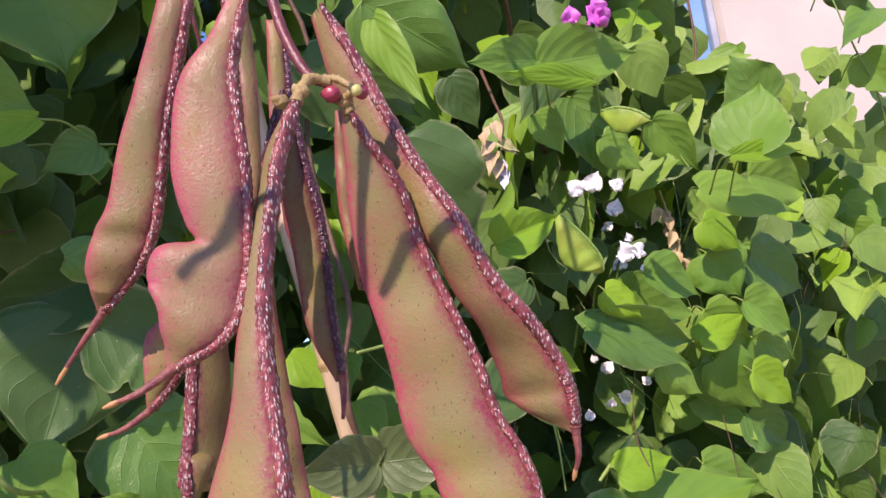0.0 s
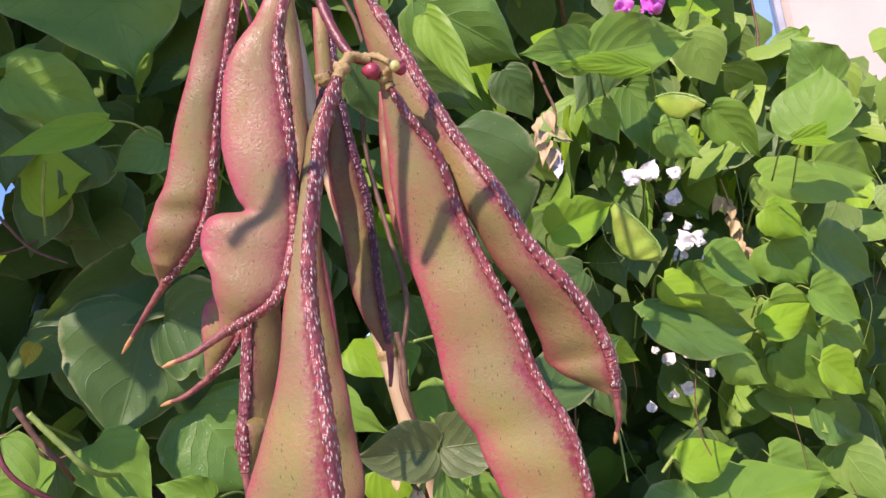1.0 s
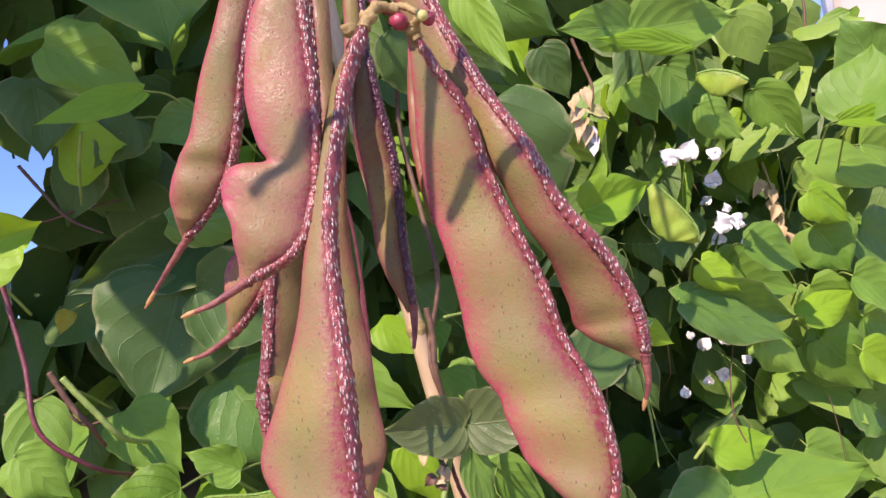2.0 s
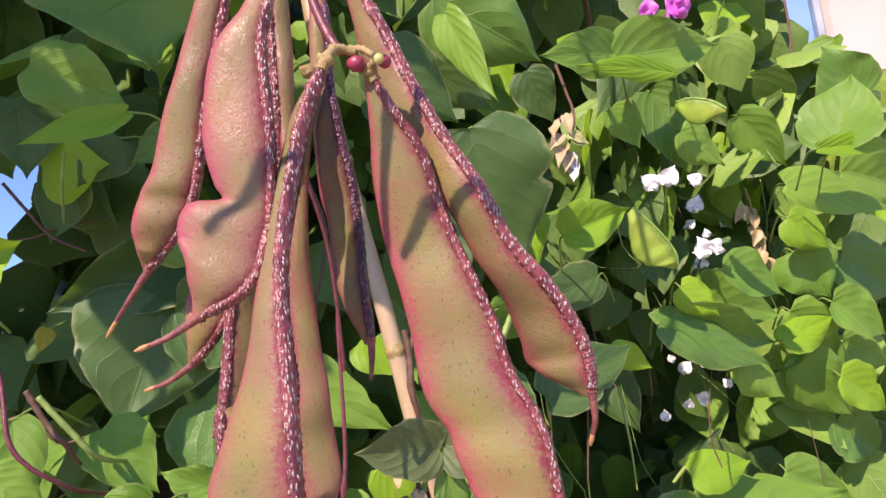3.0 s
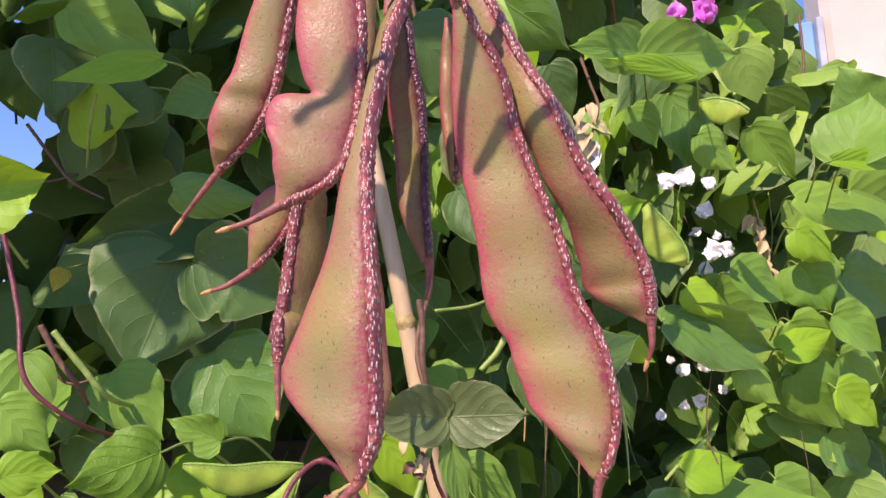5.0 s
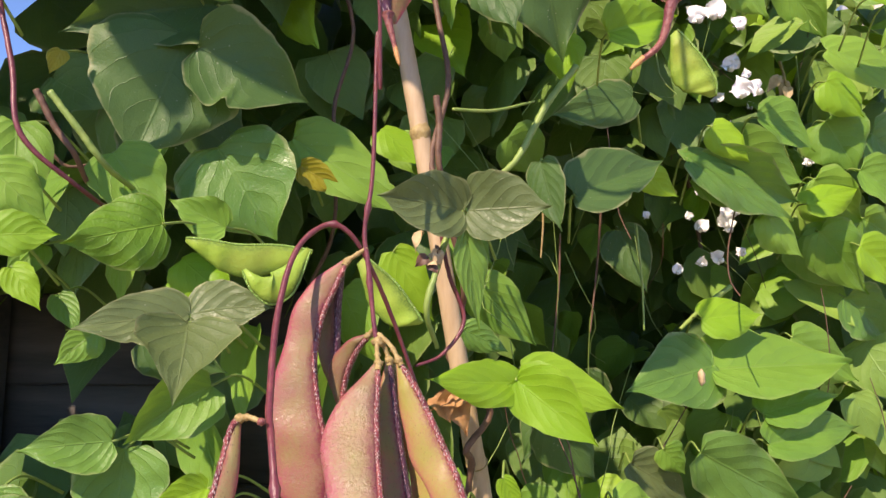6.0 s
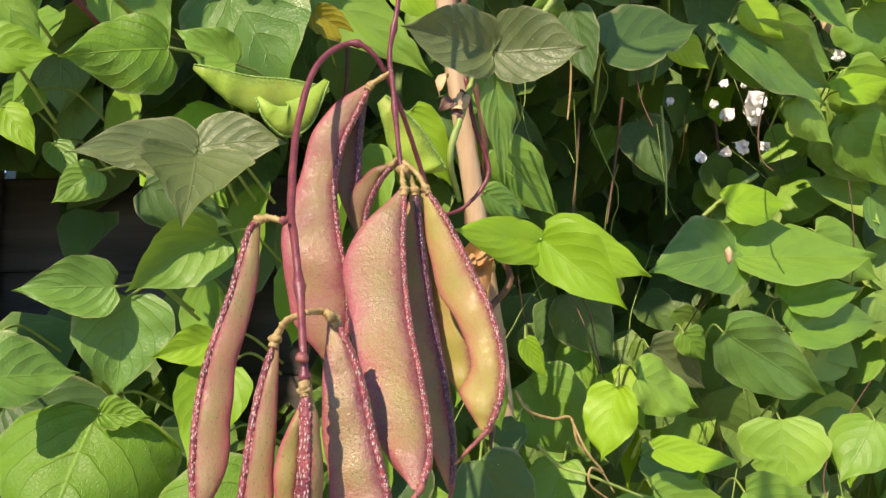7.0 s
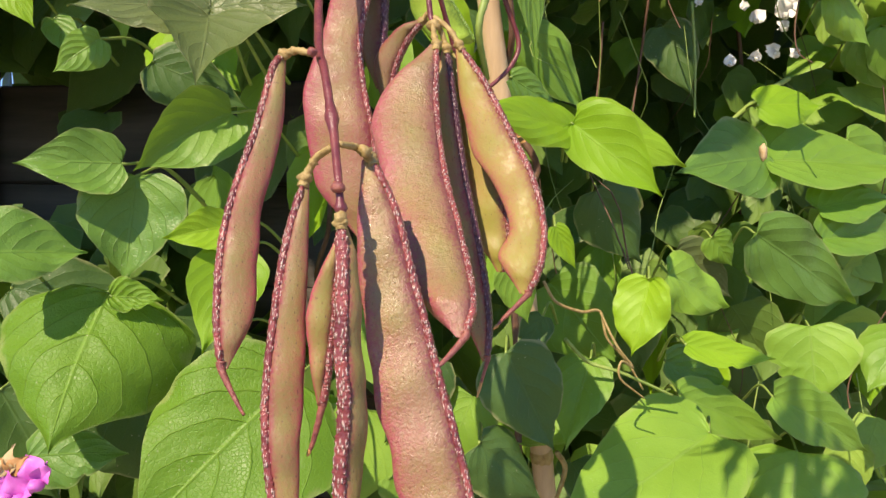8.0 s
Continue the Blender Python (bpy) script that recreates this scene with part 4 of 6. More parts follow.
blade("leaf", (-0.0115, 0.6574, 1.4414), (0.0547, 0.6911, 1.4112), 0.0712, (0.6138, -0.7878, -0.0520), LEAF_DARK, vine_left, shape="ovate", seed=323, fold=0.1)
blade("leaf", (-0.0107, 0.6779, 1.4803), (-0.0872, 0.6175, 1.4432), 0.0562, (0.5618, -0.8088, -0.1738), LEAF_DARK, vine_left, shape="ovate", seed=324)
blade("leaf", (-0.0111, 0.6277, 1.4852), (0.0430, 0.6634, 1.4818), 0.0319, (0.4693, -0.8759, -0.1120), LEAF_SHEEN, vine_left, shape="ovate", seed=325)
blade("leaf", (-0.0334, 0.6430, 1.7015), (-0.0137, 0.6460, 1.6171), 0.1245, (0.5015, -0.7779, -0.3786), LEAF_SHEEN, vine_left, shape="ovate", seed=326, label='broad sunlit leaf with a drip tip')
blade("leaf", (-0.0828, 0.6004, 1.6164), (-0.0295, 0.6355, 1.5889), 0.0509, (0.5886, -0.7818, -0.2059), LEAF_MID, vine_left, shape="round", seed=327)
blade("leaf", (-0.0213, 0.6209, 1.5780), (-0.0672, 0.5707, 1.5488), 0.0237, (0.6076, -0.7925, 0.0521), LEAF_YOUNG, vine_left, shape="lance", seed=328, label='bright yellow-green leaf seen edge on')
blade("leaf", (-0.1059, 0.6151, 1.6015), (-0.1009, 0.6184, 1.5422), 0.0548, (0.6490, -0.7554, -0.0902), LEAF_DARK, vine_left, shape="ovate", seed=329)
blade("leaf", (-0.0078, 0.6698, 1.5721), (-0.0392, 0.6491, 1.5520), 0.0354, (0.5289, -0.8446, -0.0830), LEAF_SHEEN, vine_left, shape="ovate", seed=330)
blade("leaf", (-0.0498, 0.6521, 1.5733), (-0.0742, 0.6360, 1.5358), 0.0395, (0.5861, -0.8075, -0.0667), LEAF_DARK, vine_left, shape="ovate", seed=331)
blade("leaf", (-0.0865, 0.5279, 1.4564), (-0.0478, 0.5534, 1.4790), 0.0496, (0.6650, -0.7347, -0.1341), LEAF_YOUNG, vine_left, shape="ovate", seed=332, label='bright leaf against the sky')
blade("leaf", (-0.0922, 0.5941, 1.3745), (-0.0820, 0.5809, 1.3012), 0.0391, (0.6474, -0.7472, 0.1500), LEAF_MID, vine_left, shape="ovate", seed=333)
blade("leaf", (-0.0519, 0.6308, 1.3641), (-0.0194, 0.6422, 1.3184), 0.0477, (0.5447, -0.8261, 0.1443), LEAF_MID, vine_left, shape="ovate", seed=334)
blade("leaf", (-0.1116, 0.6213, 1.1543), (-0.0912, 0.6348, 1.1254), 0.0260, (0.6093, -0.7308, 0.3077), LEAF_SHEEN, vine_left, shape="ovate", seed=335)
# shadowed leaf: its shade is given by the dark leaf tone
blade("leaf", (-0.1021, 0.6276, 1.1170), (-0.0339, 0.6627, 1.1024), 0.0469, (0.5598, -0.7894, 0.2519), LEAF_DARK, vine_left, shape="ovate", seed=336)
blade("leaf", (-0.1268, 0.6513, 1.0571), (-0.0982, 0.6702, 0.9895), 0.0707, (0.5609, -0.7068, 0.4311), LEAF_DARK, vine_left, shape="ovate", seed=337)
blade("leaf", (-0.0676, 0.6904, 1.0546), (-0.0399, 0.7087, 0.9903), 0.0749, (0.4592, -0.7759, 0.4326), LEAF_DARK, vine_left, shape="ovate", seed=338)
blade("leaf", (-0.1239, 0.6332, 1.1005), (-0.1118, 0.6412, 1.0753), 0.0378, (0.6136, -0.7168, 0.3312), LEAF_SHEEN, vine_left, shape="ovate", seed=339)
blade("leaf", (0.1633, 0.6828, 1.3284), (0.1210, 0.6399, 1.3318), 0.0398, (0.2249, -0.9720, -0.0680), LEAF_OLIVE, vine_mid, shape="round", seed=340, fold=0.1, label='dark leaflet with a pale nibbled margin')
blade("leaf", (0.1658, 0.6844, 1.3287), (0.2186, 0.6793, 1.3293), 0.0440, (0.2114, -0.9757, -0.0585), LEAF_OLIVE, vine_mid, shape="round", seed=341, fold=0.1, label='dark leaflet crossed by a shadow')
blade("leaf", (0.1653, 0.6841, 1.3167), (0.1724, 0.6988, 1.2525), 0.0229, (0.5108, -0.8461, -0.1524), LEAF_SHEEN, vine_mid, shape="rhombic", seed=342)
blade("leaf", (0.2301, 0.7569, 1.3516), (0.3002, 0.8162, 1.3914), 0.0486, (0.0693, -0.9949, 0.0727), LEAF_DARK, vine_mid, shape="ovate", seed=343, label='dark leaf with its tip to the light')
blade("leaf", (0.2085, 0.7326, 1.3704), (0.2212, 0.7260, 1.3204), 0.0293, (-0.4056, -0.9018, -0.1492), LEAF_DARK, vine_mid, shape="ovate", seed=344)
blade("leaf", (0.2778, 0.8383, 1.3854), (0.3109, 0.8602, 1.3666), 0.0252, (-0.0799, -0.9967, -0.0115), LEAF_YOUNG, vine_mid, shape="ovate", seed=345)
blade("leaf", (0.2751, 0.8466, 1.4498), (0.2137, 0.7960, 1.4242), 0.0398, (0.0009, -0.9933, -0.1159), LEAF_DARK, vine_mid, shape="ovate", seed=346)
blade("leaf", (0.1920, 0.7317, 1.2202), (0.1451, 0.6708, 1.2250), 0.0340, (0.1244, -0.9481, 0.2925), LEAF_YOUNG, vine_mid, shape="ovate", seed=347, fold=0.12, label='bright yellow-green leaflet')
blade("leaf", (0.1946, 0.7334, 1.2254), (0.2629, 0.7635, 1.2023), 0.0407, (0.1935, -0.9562, 0.2198), LEAF_YOUNG, vine_mid, shape="ovate", seed=348, fold=0.12, label='bright yellow-green leaflet')
blade("leaf", (0.1909, 0.7260, 1.2215), (0.2442, 0.7262, 1.1796), 0.0412, (0.0217, -0.9882, 0.1517), LEAF_YOUNG, vine_mid, shape="ovate", seed=349, fold=0.12, label='bright yellow-green leaflet')
blade("leaf", (0.2058, 0.8208, 1.1912), (0.2399, 0.8433, 1.1398), 0.0507, (0.0096, -0.9656, 0.2598), LEAF_DARK, vine_mid, shape="ovate", seed=350)
blade("leaf", (0.1545, 0.7770, 1.2911), (0.1985, 0.8060, 1.2440), 0.0406, (0.0928, -0.9914, 0.0917), LEAF_MID, vine_mid, shape="ovate", seed=351)
blade("leaf", (0.1504, 0.7543, 1.2564), (0.1809, 0.7744, 1.2403), 0.0224, (0.1169, -0.9860, 0.1185), LEAF_SHEEN, vine_mid, shape="ovate", seed=352)
blade("leaf", (0.0989, 0.7503, 1.3130), (0.1260, 0.7681, 1.2618), 0.0336, (0.2149, -0.9753, 0.0512), LEAF_YOUNG, vine_mid, shape="ovate", seed=353)
# two leaves under the pods' shadow, which the dark tone carries
blade("leaf", (0.1560, 0.7179, 1.0852), (0.1866, 0.7281, 1.0266), 0.0509, (0.0738, -0.9163, 0.3936), LEAF_DARK, vine_mid, shape="ovate", seed=354)
blade("leaf", (0.1430, 0.7093, 1.0332), (0.1803, 0.7340, 0.9950), 0.0415, (0.0900, -0.8818, 0.4629), LEAF_DARK, vine_mid, shape="ovate", seed=355)
blade("leaf", (0.1578, 0.7191, 1.1367), (0.1681, 0.7259, 1.1017), 0.0251, (0.0936, -0.9559, 0.2785), LEAF_MID, vine_mid, shape="ovate", seed=356)
blade("leaf", (0.1746, 0.7503, 1.1055), (0.1605, 0.7409, 1.0777), 0.0211, (0.0790, -0.9418, 0.3267), LEAF_DARK, vine_mid, shape="ovate", seed=357)
blade("leaf", (0.0832, 0.7499, 1.0072), (0.1053, 0.7545, 0.9788), 0.0456, (0.1973, -0.8559, 0.4780), LEAF_MID, vine_mid, shape="ovate", seed=358)
blade("leaf", (0.1829, 0.7157, 1.1600), (0.1957, 0.7242, 1.1353), 0.0140, (0.0766, -0.9519, 0.2968), LEAF_YOUNG, vine_mid, shape="ovate", seed=359)
blade("leaf", (0.3398, 0.9293, 1.2296), (0.2667, 0.8610, 1.2112), 0.0685, (-0.0094, -0.9909, 0.1345), LEAF_SHEEN, vine_right, shape="ovate", seed=360, label='rounded green leaf with raised veins')
blade("leaf", (0.3363, 0.9270, 1.2261), (0.4780, 1.0105, 1.2409), 0.0816, (-0.2887, -0.8363, 0.4661), LEAF_MID, vine_right, shape="ovate", seed=361, label='large pale-sheened green leaf')
blade("leaf", (0.3796, 0.9355, 1.1892), (0.4559, 0.9859, 1.2074), 0.0461, (-0.2257, -0.8753, 0.4276), LEAF_MID, vine_right, shape="ovate", seed=362)
blade("leaf", (0.3809, 0.9264, 1.1637), (0.4802, 1.0019, 1.1786), 0.0447, (-0.2574, -0.9444, 0.2045), LEAF_MID, vine_right, shape="ovate", seed=363)
blade("leaf", (0.3176, 0.8546, 1.1646), (0.4112, 0.9264, 1.1118), 0.0578, (-0.1960, -0.9684, 0.1542), LEAF_SHEEN, vine_right, shape="ovate", seed=364, wave=0.06, label='large green leaf with a wavy shadow')
blade("leaf", (0.2382, 0.7472, 1.1305), (0.2277, 0.7403, 1.0848), 0.0348, (-0.2839, -0.9081, 0.3079), LEAF_YOUNG, vine_right, shape="round", seed=365, wave=0.05)
blade("leaf", (0.2521, 0.7814, 1.1343), (0.2953, 0.8099, 1.1128), 0.0411, (-0.0707, -0.8929, 0.4448), LEAF_MID, vine_right, shape="round", seed=366, wave=0.06)
blade("leaf", (0.2655, 0.8903, 1.1500), (0.3176, 0.9246, 1.1143), 0.0397, (-0.0877, -0.9494, 0.3017), LEAF_OLIVE, vine_right, shape="ovate", seed=367)
blade("leaf", (0.2618, 0.7578, 1.0914), (0.3204, 0.7795, 1.0843), 0.0224, (-0.1037, -0.8991, 0.4253), LEAF_YOUNG, vine_right, shape="ovate", seed=368)
blade("leaf", (0.3656, 0.8963, 1.0965), (0.3703, 0.8894, 1.0357), 0.0665, (-0.2317, -0.9264, 0.2967), LEAF_MID, vine_right, shape="ovate", seed=369)
blade("leaf", (0.4509, 0.9526, 1.0928), (0.4178, 0.9307, 1.0456), 0.0544, (-0.2951, -0.8974, 0.3279), LEAF_MID, vine_right, shape="ovate", seed=370)
blade("leaf", (0.3323, 0.8543, 1.0479), (0.4205, 0.9126, 1.0013), 0.0447, (-0.2300, -0.8725, 0.4311), LEAF_MID, vine_right, shape="ovate", seed=371)
blade("leaf", (0.2667, 0.8410, 1.0465), (0.3538, 0.8985, 1.0102), 0.0391, (-0.1440, -0.8899, 0.4328), LEAF_MID, vine_right, shape="ovate", seed=372)
blade("leaf", (0.2808, 0.7903, 1.0326), (0.1837, 0.6862, 0.9896), 0.0855, (-0.0298, -0.7446, 0.6669), LEAF_MID, vine_right, shape="ovate", seed=373, fold=0.15, label='broad green leaf at the hedge foot')
blade("leaf", (0.3519, 0.8673, 1.0075), (0.3389, 0.8287, 0.9449), 0.0866, (-0.0972, -0.7819, 0.6157), LEAF_MID, vine_right, shape="ovate", seed=374)
blade("leaf", (0.2045, 0.7700, 1.0780), (0.1903, 0.7406, 1.0267), 0.0394, (-0.1603, -0.8915, 0.4237), LEAF_MID, vine_right, shape="ovate", seed=375)
blade("leaf", (0.2589, 0.8658, 1.0680), (0.3159, 0.9035, 1.0437), 0.0349, (-0.1147, -0.9273, 0.3562), LEAF_SHEEN, vine_right, shape="ovate", seed=376)
blade("leaf", (0.3314, 0.9138, 1.4014), (0.4306, 0.9692, 1.3774), 0.0572, (-0.2042, -0.9611, -0.1861), LEAF_SHEEN, vine_right, shape="ovate", seed=377)
blade("leaf", (0.4518, 1.0132, 1.4105), (0.5066, 1.0494, 1.3697), 0.0598, (-0.2989, -0.9543, 0.0032), LEAF_MID, vine_right, shape="ovate", seed=378)
blade("leaf", (0.4365, 1.0231, 1.3542), (0.4903, 1.0486, 1.3038), 0.0595, (-0.2794, -0.9575, 0.0722), LEAF_SHEEN, vine_right, shape="ovate", seed=379)
blade("leaf", (0.2628, 1.0284, 1.3679), (0.2899, 1.0263, 1.3020), 0.0507, (-0.0601, -0.9965, 0.0572), LEAF_DARK, vine_right, shape="ovate", seed=380)
blade("leaf", (0.2924, 0.8880, 1.1621), (0.3111, 0.9003, 1.1397), 0.0273, (-0.1055, -0.9547, 0.2781), LEAF_MID, vine_right, shape="ovate", seed=381)
blade("leaf", (-0.1341, 0.6465, 1.2949), (-0.1128, 0.6506, 1.2664), 0.0220, (0.6451, -0.7640, 0.0113), LEAF_YOUNG, vine_left, shape="ovate", seed=382)
blade("leaf", (-0.1301, 0.6691, 1.3128), (-0.1417, 0.6515, 1.2847), 0.0250, (0.6482, -0.7614, -0.0127), LEAF_MID, vine_left, shape="ovate", seed=383)
blade("leaf", (-0.1196, 0.6761, 1.2787), (-0.1029, 0.6771, 1.2518), 0.0194, (0.6052, -0.7949, 0.0442), LEAF_SHEEN, vine_left, shape="ovate", seed=384)
blade("leaf", (0.7545, 1.1629, 1.7601), (0.6818, 1.1050, 1.7002), 0.0498, (-0.4105, -0.9118, -0.0127), LEAF_SHEEN, vine_top, shape="ovate", seed=385)
blade("leaf", (0.7268, 1.1547, 1.7014), (0.7551, 1.1634, 1.6439), 0.0570, (-0.4196, -0.9067, 0.0434), LEAF_MID, vine_top, shape="ovate", seed=386)
blade("leaf", (0.7046, 1.1400, 1.8006), (0.7389, 1.1527, 1.7470), 0.0512, (-0.3966, -0.8830, -0.2510), LEAF_DARK, vine_top, shape="ovate", seed=387)
blade("leaf", (0.3157, 0.8634, 1.6522), (0.2556, 0.8037, 1.6394), 0.0477, (0.0069, -0.9783, -0.2070), LEAF_MID, vine_top, shape="ovate", seed=388)
blade("leaf", (0.3169, 0.8641, 1.6467), (0.4228, 0.9341, 1.6724), 0.0620, (-0.1031, -0.9768, -0.1877), LEAF_MID, vine_top, shape="ovate", seed=389)
blade("leaf", (0.3647, 0.8757, 1.6292), (0.2847, 0.8129, 1.6286), 0.0237, (-0.0490, -0.9906, -0.1274), LEAF_YOUNG, vine_top, shape="lance", seed=390)
blade("leaf", (0.1809, 0.7344, 1.6738), (0.2584, 0.7755, 1.6203), 0.0787, (0.1126, -0.9608, -0.2533), LEAF_SHEEN, vine_top, shape="ovate", seed=391, label='sunlit leaf with a long tip')
blade("leaf", (0.1892, 0.7298, 1.6573), (0.2210, 0.7209, 1.5750), 0.0338, (-0.4064, -0.8717, -0.2740), LEAF_MID, vine_top, shape="ovate", seed=392)
blade("leaf", (0.1409, 0.7680, 1.6448), (0.2095, 0.8033, 1.5965), 0.0519, (0.1775, -0.9738, -0.1422), LEAF_DARK, vine_top, shape="ovate", seed=393)
blade("leaf", (0.3459, 0.9433, 1.6392), (0.3818, 0.9570, 1.5429), 0.0598, (0.2044, -0.9625, -0.1786), LEAF_SHEEN, vine_top, shape="ovate", seed=394)
blade("leaf", (0.4348, 1.0220, 1.6230), (0.4835, 1.0541, 1.5651), 0.0492, (-0.1897, -0.9818, -0.0068), LEAF_MID, vine_top, shape="ovate", seed=395)
blade("leaf", (0.4999, 0.9350, 1.5509), (0.5291, 0.9442, 1.6267), 0.0756, (-0.4671, -0.8838, 0.0268), LEAF_MID, vine_top, shape="ovate", seed=396)
blade("leaf", (0.4787, 0.9010, 1.5438), (0.5662, 0.9587, 1.5527), 0.0230, (-0.2879, -0.9575, 0.0189), LEAF_YOUNG, vine_top, shape="lance", seed=397)
blade("leaf", (0.4680, 1.0039, 1.5380), (0.5873, 1.0626, 1.5068), 0.0517, (-0.2483, -0.9180, 0.3093), LEAF_MID, vine_top, shape="ovate", seed=398)
blade("leaf", (0.5645, 1.0576, 1.6329), (0.5340, 1.0374, 1.6878), 0.0687, (-0.2805, -0.9577, -0.0649), LEAF_SHEEN, vine_top, shape="ovate", seed=399)
blade("leaf", (-0.0663, 0.7112, 1.4262), (-0.0281, 0.7365, 1.3492), 0.0984, (0.4908, -0.8400, 0.2316), LEAF_DARK, vine_left, shape="ovate", seed=400)
blade("leaf", (0.5312, 1.0456, 1.5507), (0.6080, 1.0963, 1.5311), 0.0793, (-0.2926, -0.9543, 0.0610), LEAF_MID, vine_top, shape="ovate", seed=401)
blade("leaf", (0.4666, 1.0230, 1.4703), (0.4979, 1.0336, 1.4192), 0.0695, (-0.2126, -0.9568, 0.1985), LEAF_MID, vine_top, shape="ovate", seed=402)
blade("leaf", (0.5176, 1.0566, 1.4641), (0.5870, 1.1024, 1.4219), 0.0724, (-0.2618, -0.9183, 0.2970), LEAF_SHEEN, vine_top, shape="ovate", seed=403)
blade("leaf", (0.3207, 0.8867, 1.4057), (0.4214, 0.9471, 1.3628), 0.0592, (-0.0872, -0.8282, 0.5536), LEAF_SHEEN, vine_right, shape="ovate", seed=404, label='dark leaf lit along its lower edge')
blade("leaf", (0.3585, 0.9616, 1.4307), (0.4480, 1.0107, 1.4073), 0.0560, (-0.1317, -0.9664, 0.2205), LEAF_MID, vine_right, shape="ovate", seed=405)
blade("leaf", (0.3305, 0.9231, 1.2705), (0.3882, 0.9512, 1.2777), 0.0423, (-0.0839, -0.9378, 0.3367), LEAF_YOUNG, vine_right, shape="ovate", seed=406)
blade("leaf", (0.4229, 1.0141, 1.2565), (0.4976, 1.0634, 1.2144), 0.0551, (-0.1769, -0.9156, 0.3612), LEAF_MID, vine_right, shape="ovate", seed=407)
blade("leaf", (0.4359, 0.9827, 1.3806), (0.4957, 1.0222, 1.4050), 0.0380, (-0.2000, -0.9582, 0.2045), LEAF_YOUNG, vine_right, shape="ovate", seed=408)
blade("leaf", (0.4530, 1.0140, 1.3582), (0.5049, 1.0482, 1.2981), 0.0601, (-0.2043, -0.9406, 0.2710), LEAF_MID, vine_right, shape="ovate", seed=409)
blade("leaf", (0.5019, 1.0462, 1.3757), (0.5536, 1.0804, 1.3462), 0.0471, (-0.2474, -0.9392, 0.2382), LEAF_MID, vine_right, shape="ovate", seed=410)
blade("leaf", (0.4825, 1.0534, 1.2972), (0.5307, 1.0853, 1.2551), 0.0593, (-0.2199, -0.9219, 0.3191), LEAF_SHEEN, vine_right, shape="ovate", seed=411)
blade("leaf", (0.2560, 0.7639, 1.4730), (0.3100, 0.7896, 1.4939), 0.0407, (0.2111, -0.9775, -0.0006), LEAF_YOUNG, vine_top, shape="ovate", seed=412, fold=0.4, label='bright folded leaf')
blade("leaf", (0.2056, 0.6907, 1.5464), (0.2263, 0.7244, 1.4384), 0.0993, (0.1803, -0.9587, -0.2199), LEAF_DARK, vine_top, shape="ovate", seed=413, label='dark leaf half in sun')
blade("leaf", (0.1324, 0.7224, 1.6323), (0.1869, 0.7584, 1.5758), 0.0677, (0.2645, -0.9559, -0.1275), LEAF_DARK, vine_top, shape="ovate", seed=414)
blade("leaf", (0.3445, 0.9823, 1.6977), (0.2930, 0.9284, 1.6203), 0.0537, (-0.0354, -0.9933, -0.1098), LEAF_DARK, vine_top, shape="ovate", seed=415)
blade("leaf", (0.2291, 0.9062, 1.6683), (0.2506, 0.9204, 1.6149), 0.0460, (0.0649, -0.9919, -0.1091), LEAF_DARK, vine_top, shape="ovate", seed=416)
blade("leaf", (0.3848, 0.9190, 1.4484), (0.4394, 0.9450, 1.4225), 0.0481, (-0.1399, -0.8825, 0.4490), LEAF_MID, vine_right, shape="ovate", seed=417)
blade("leaf", (0.4610, 0.9893, 1.5004), (0.5000, 1.0050, 1.4673), 0.0451, (-0.2096, -0.9180, 0.3366), LEAF_YOUNG, vine_right, shape="ovate", seed=418)
blade("leaf", (0.3441, 0.9021, 1.4371), (0.3768, 0.9137, 1.4071), 0.0359, (-0.0874, -0.9195, 0.3833), LEAF_YOUNG, vine_right, shape="ovate", seed=419)
blade("leaf", (0.4876, 0.9968, 1.4140), (0.5405, 1.0217, 1.3771), 0.0528, (-0.2232, -0.8449, 0.4862), LEAF_MID, vine_right, shape="ovate", seed=420)
blade("leaf", (0.3897, 0.9422, 1.3650), (0.4295, 0.9684, 1.3282), 0.0447, (-0.1272, -0.8432, 0.5224), LEAF_MID, vine_right, shape="ovate", seed=421)
blade("leaf", (0.4856, 1.0055, 1.3424), (0.5318, 1.0360, 1.3030), 0.0470, (-0.2171, -0.8533, 0.4741), LEAF_YOUNG, vine_right, shape="ovate", seed=422)
blade("leaf", (0.3695, 0.9289, 1.5894), (0.4077, 0.9541, 1.5544), 0.0433, (-0.1189, -0.9366, 0.3295), LEAF_MID, vine_top, shape="ovate", seed=423)
blade("leaf", (0.3066, 0.8974, 1.6124), (0.3291, 0.9122, 1.5726), 0.0349, (-0.0366, -0.9536, 0.2990), LEAF_MID, vine_top, shape="ovate", seed=424)
blade("leaf", (0.0489, 0.6573, 1.0721), (-0.0095, 0.5987, 0.9994), 0.0966, (0.3328, -0.8469, 0.4148), LEAF_CRINKLED, vine_left, shape="round", seed=152, fold=0.08, wave=0.03, label='large bright green leaf below the pods')
blade("leaf", (0.1783, 0.6627, 1.4793), (0.2012, 0.6478, 1.4327), 0.0358, (-0.1026, -0.9611, 0.2565), LEAF_DARK, vine_mid, shape="round", seed=178, label='small leaf with pale ragged edge')
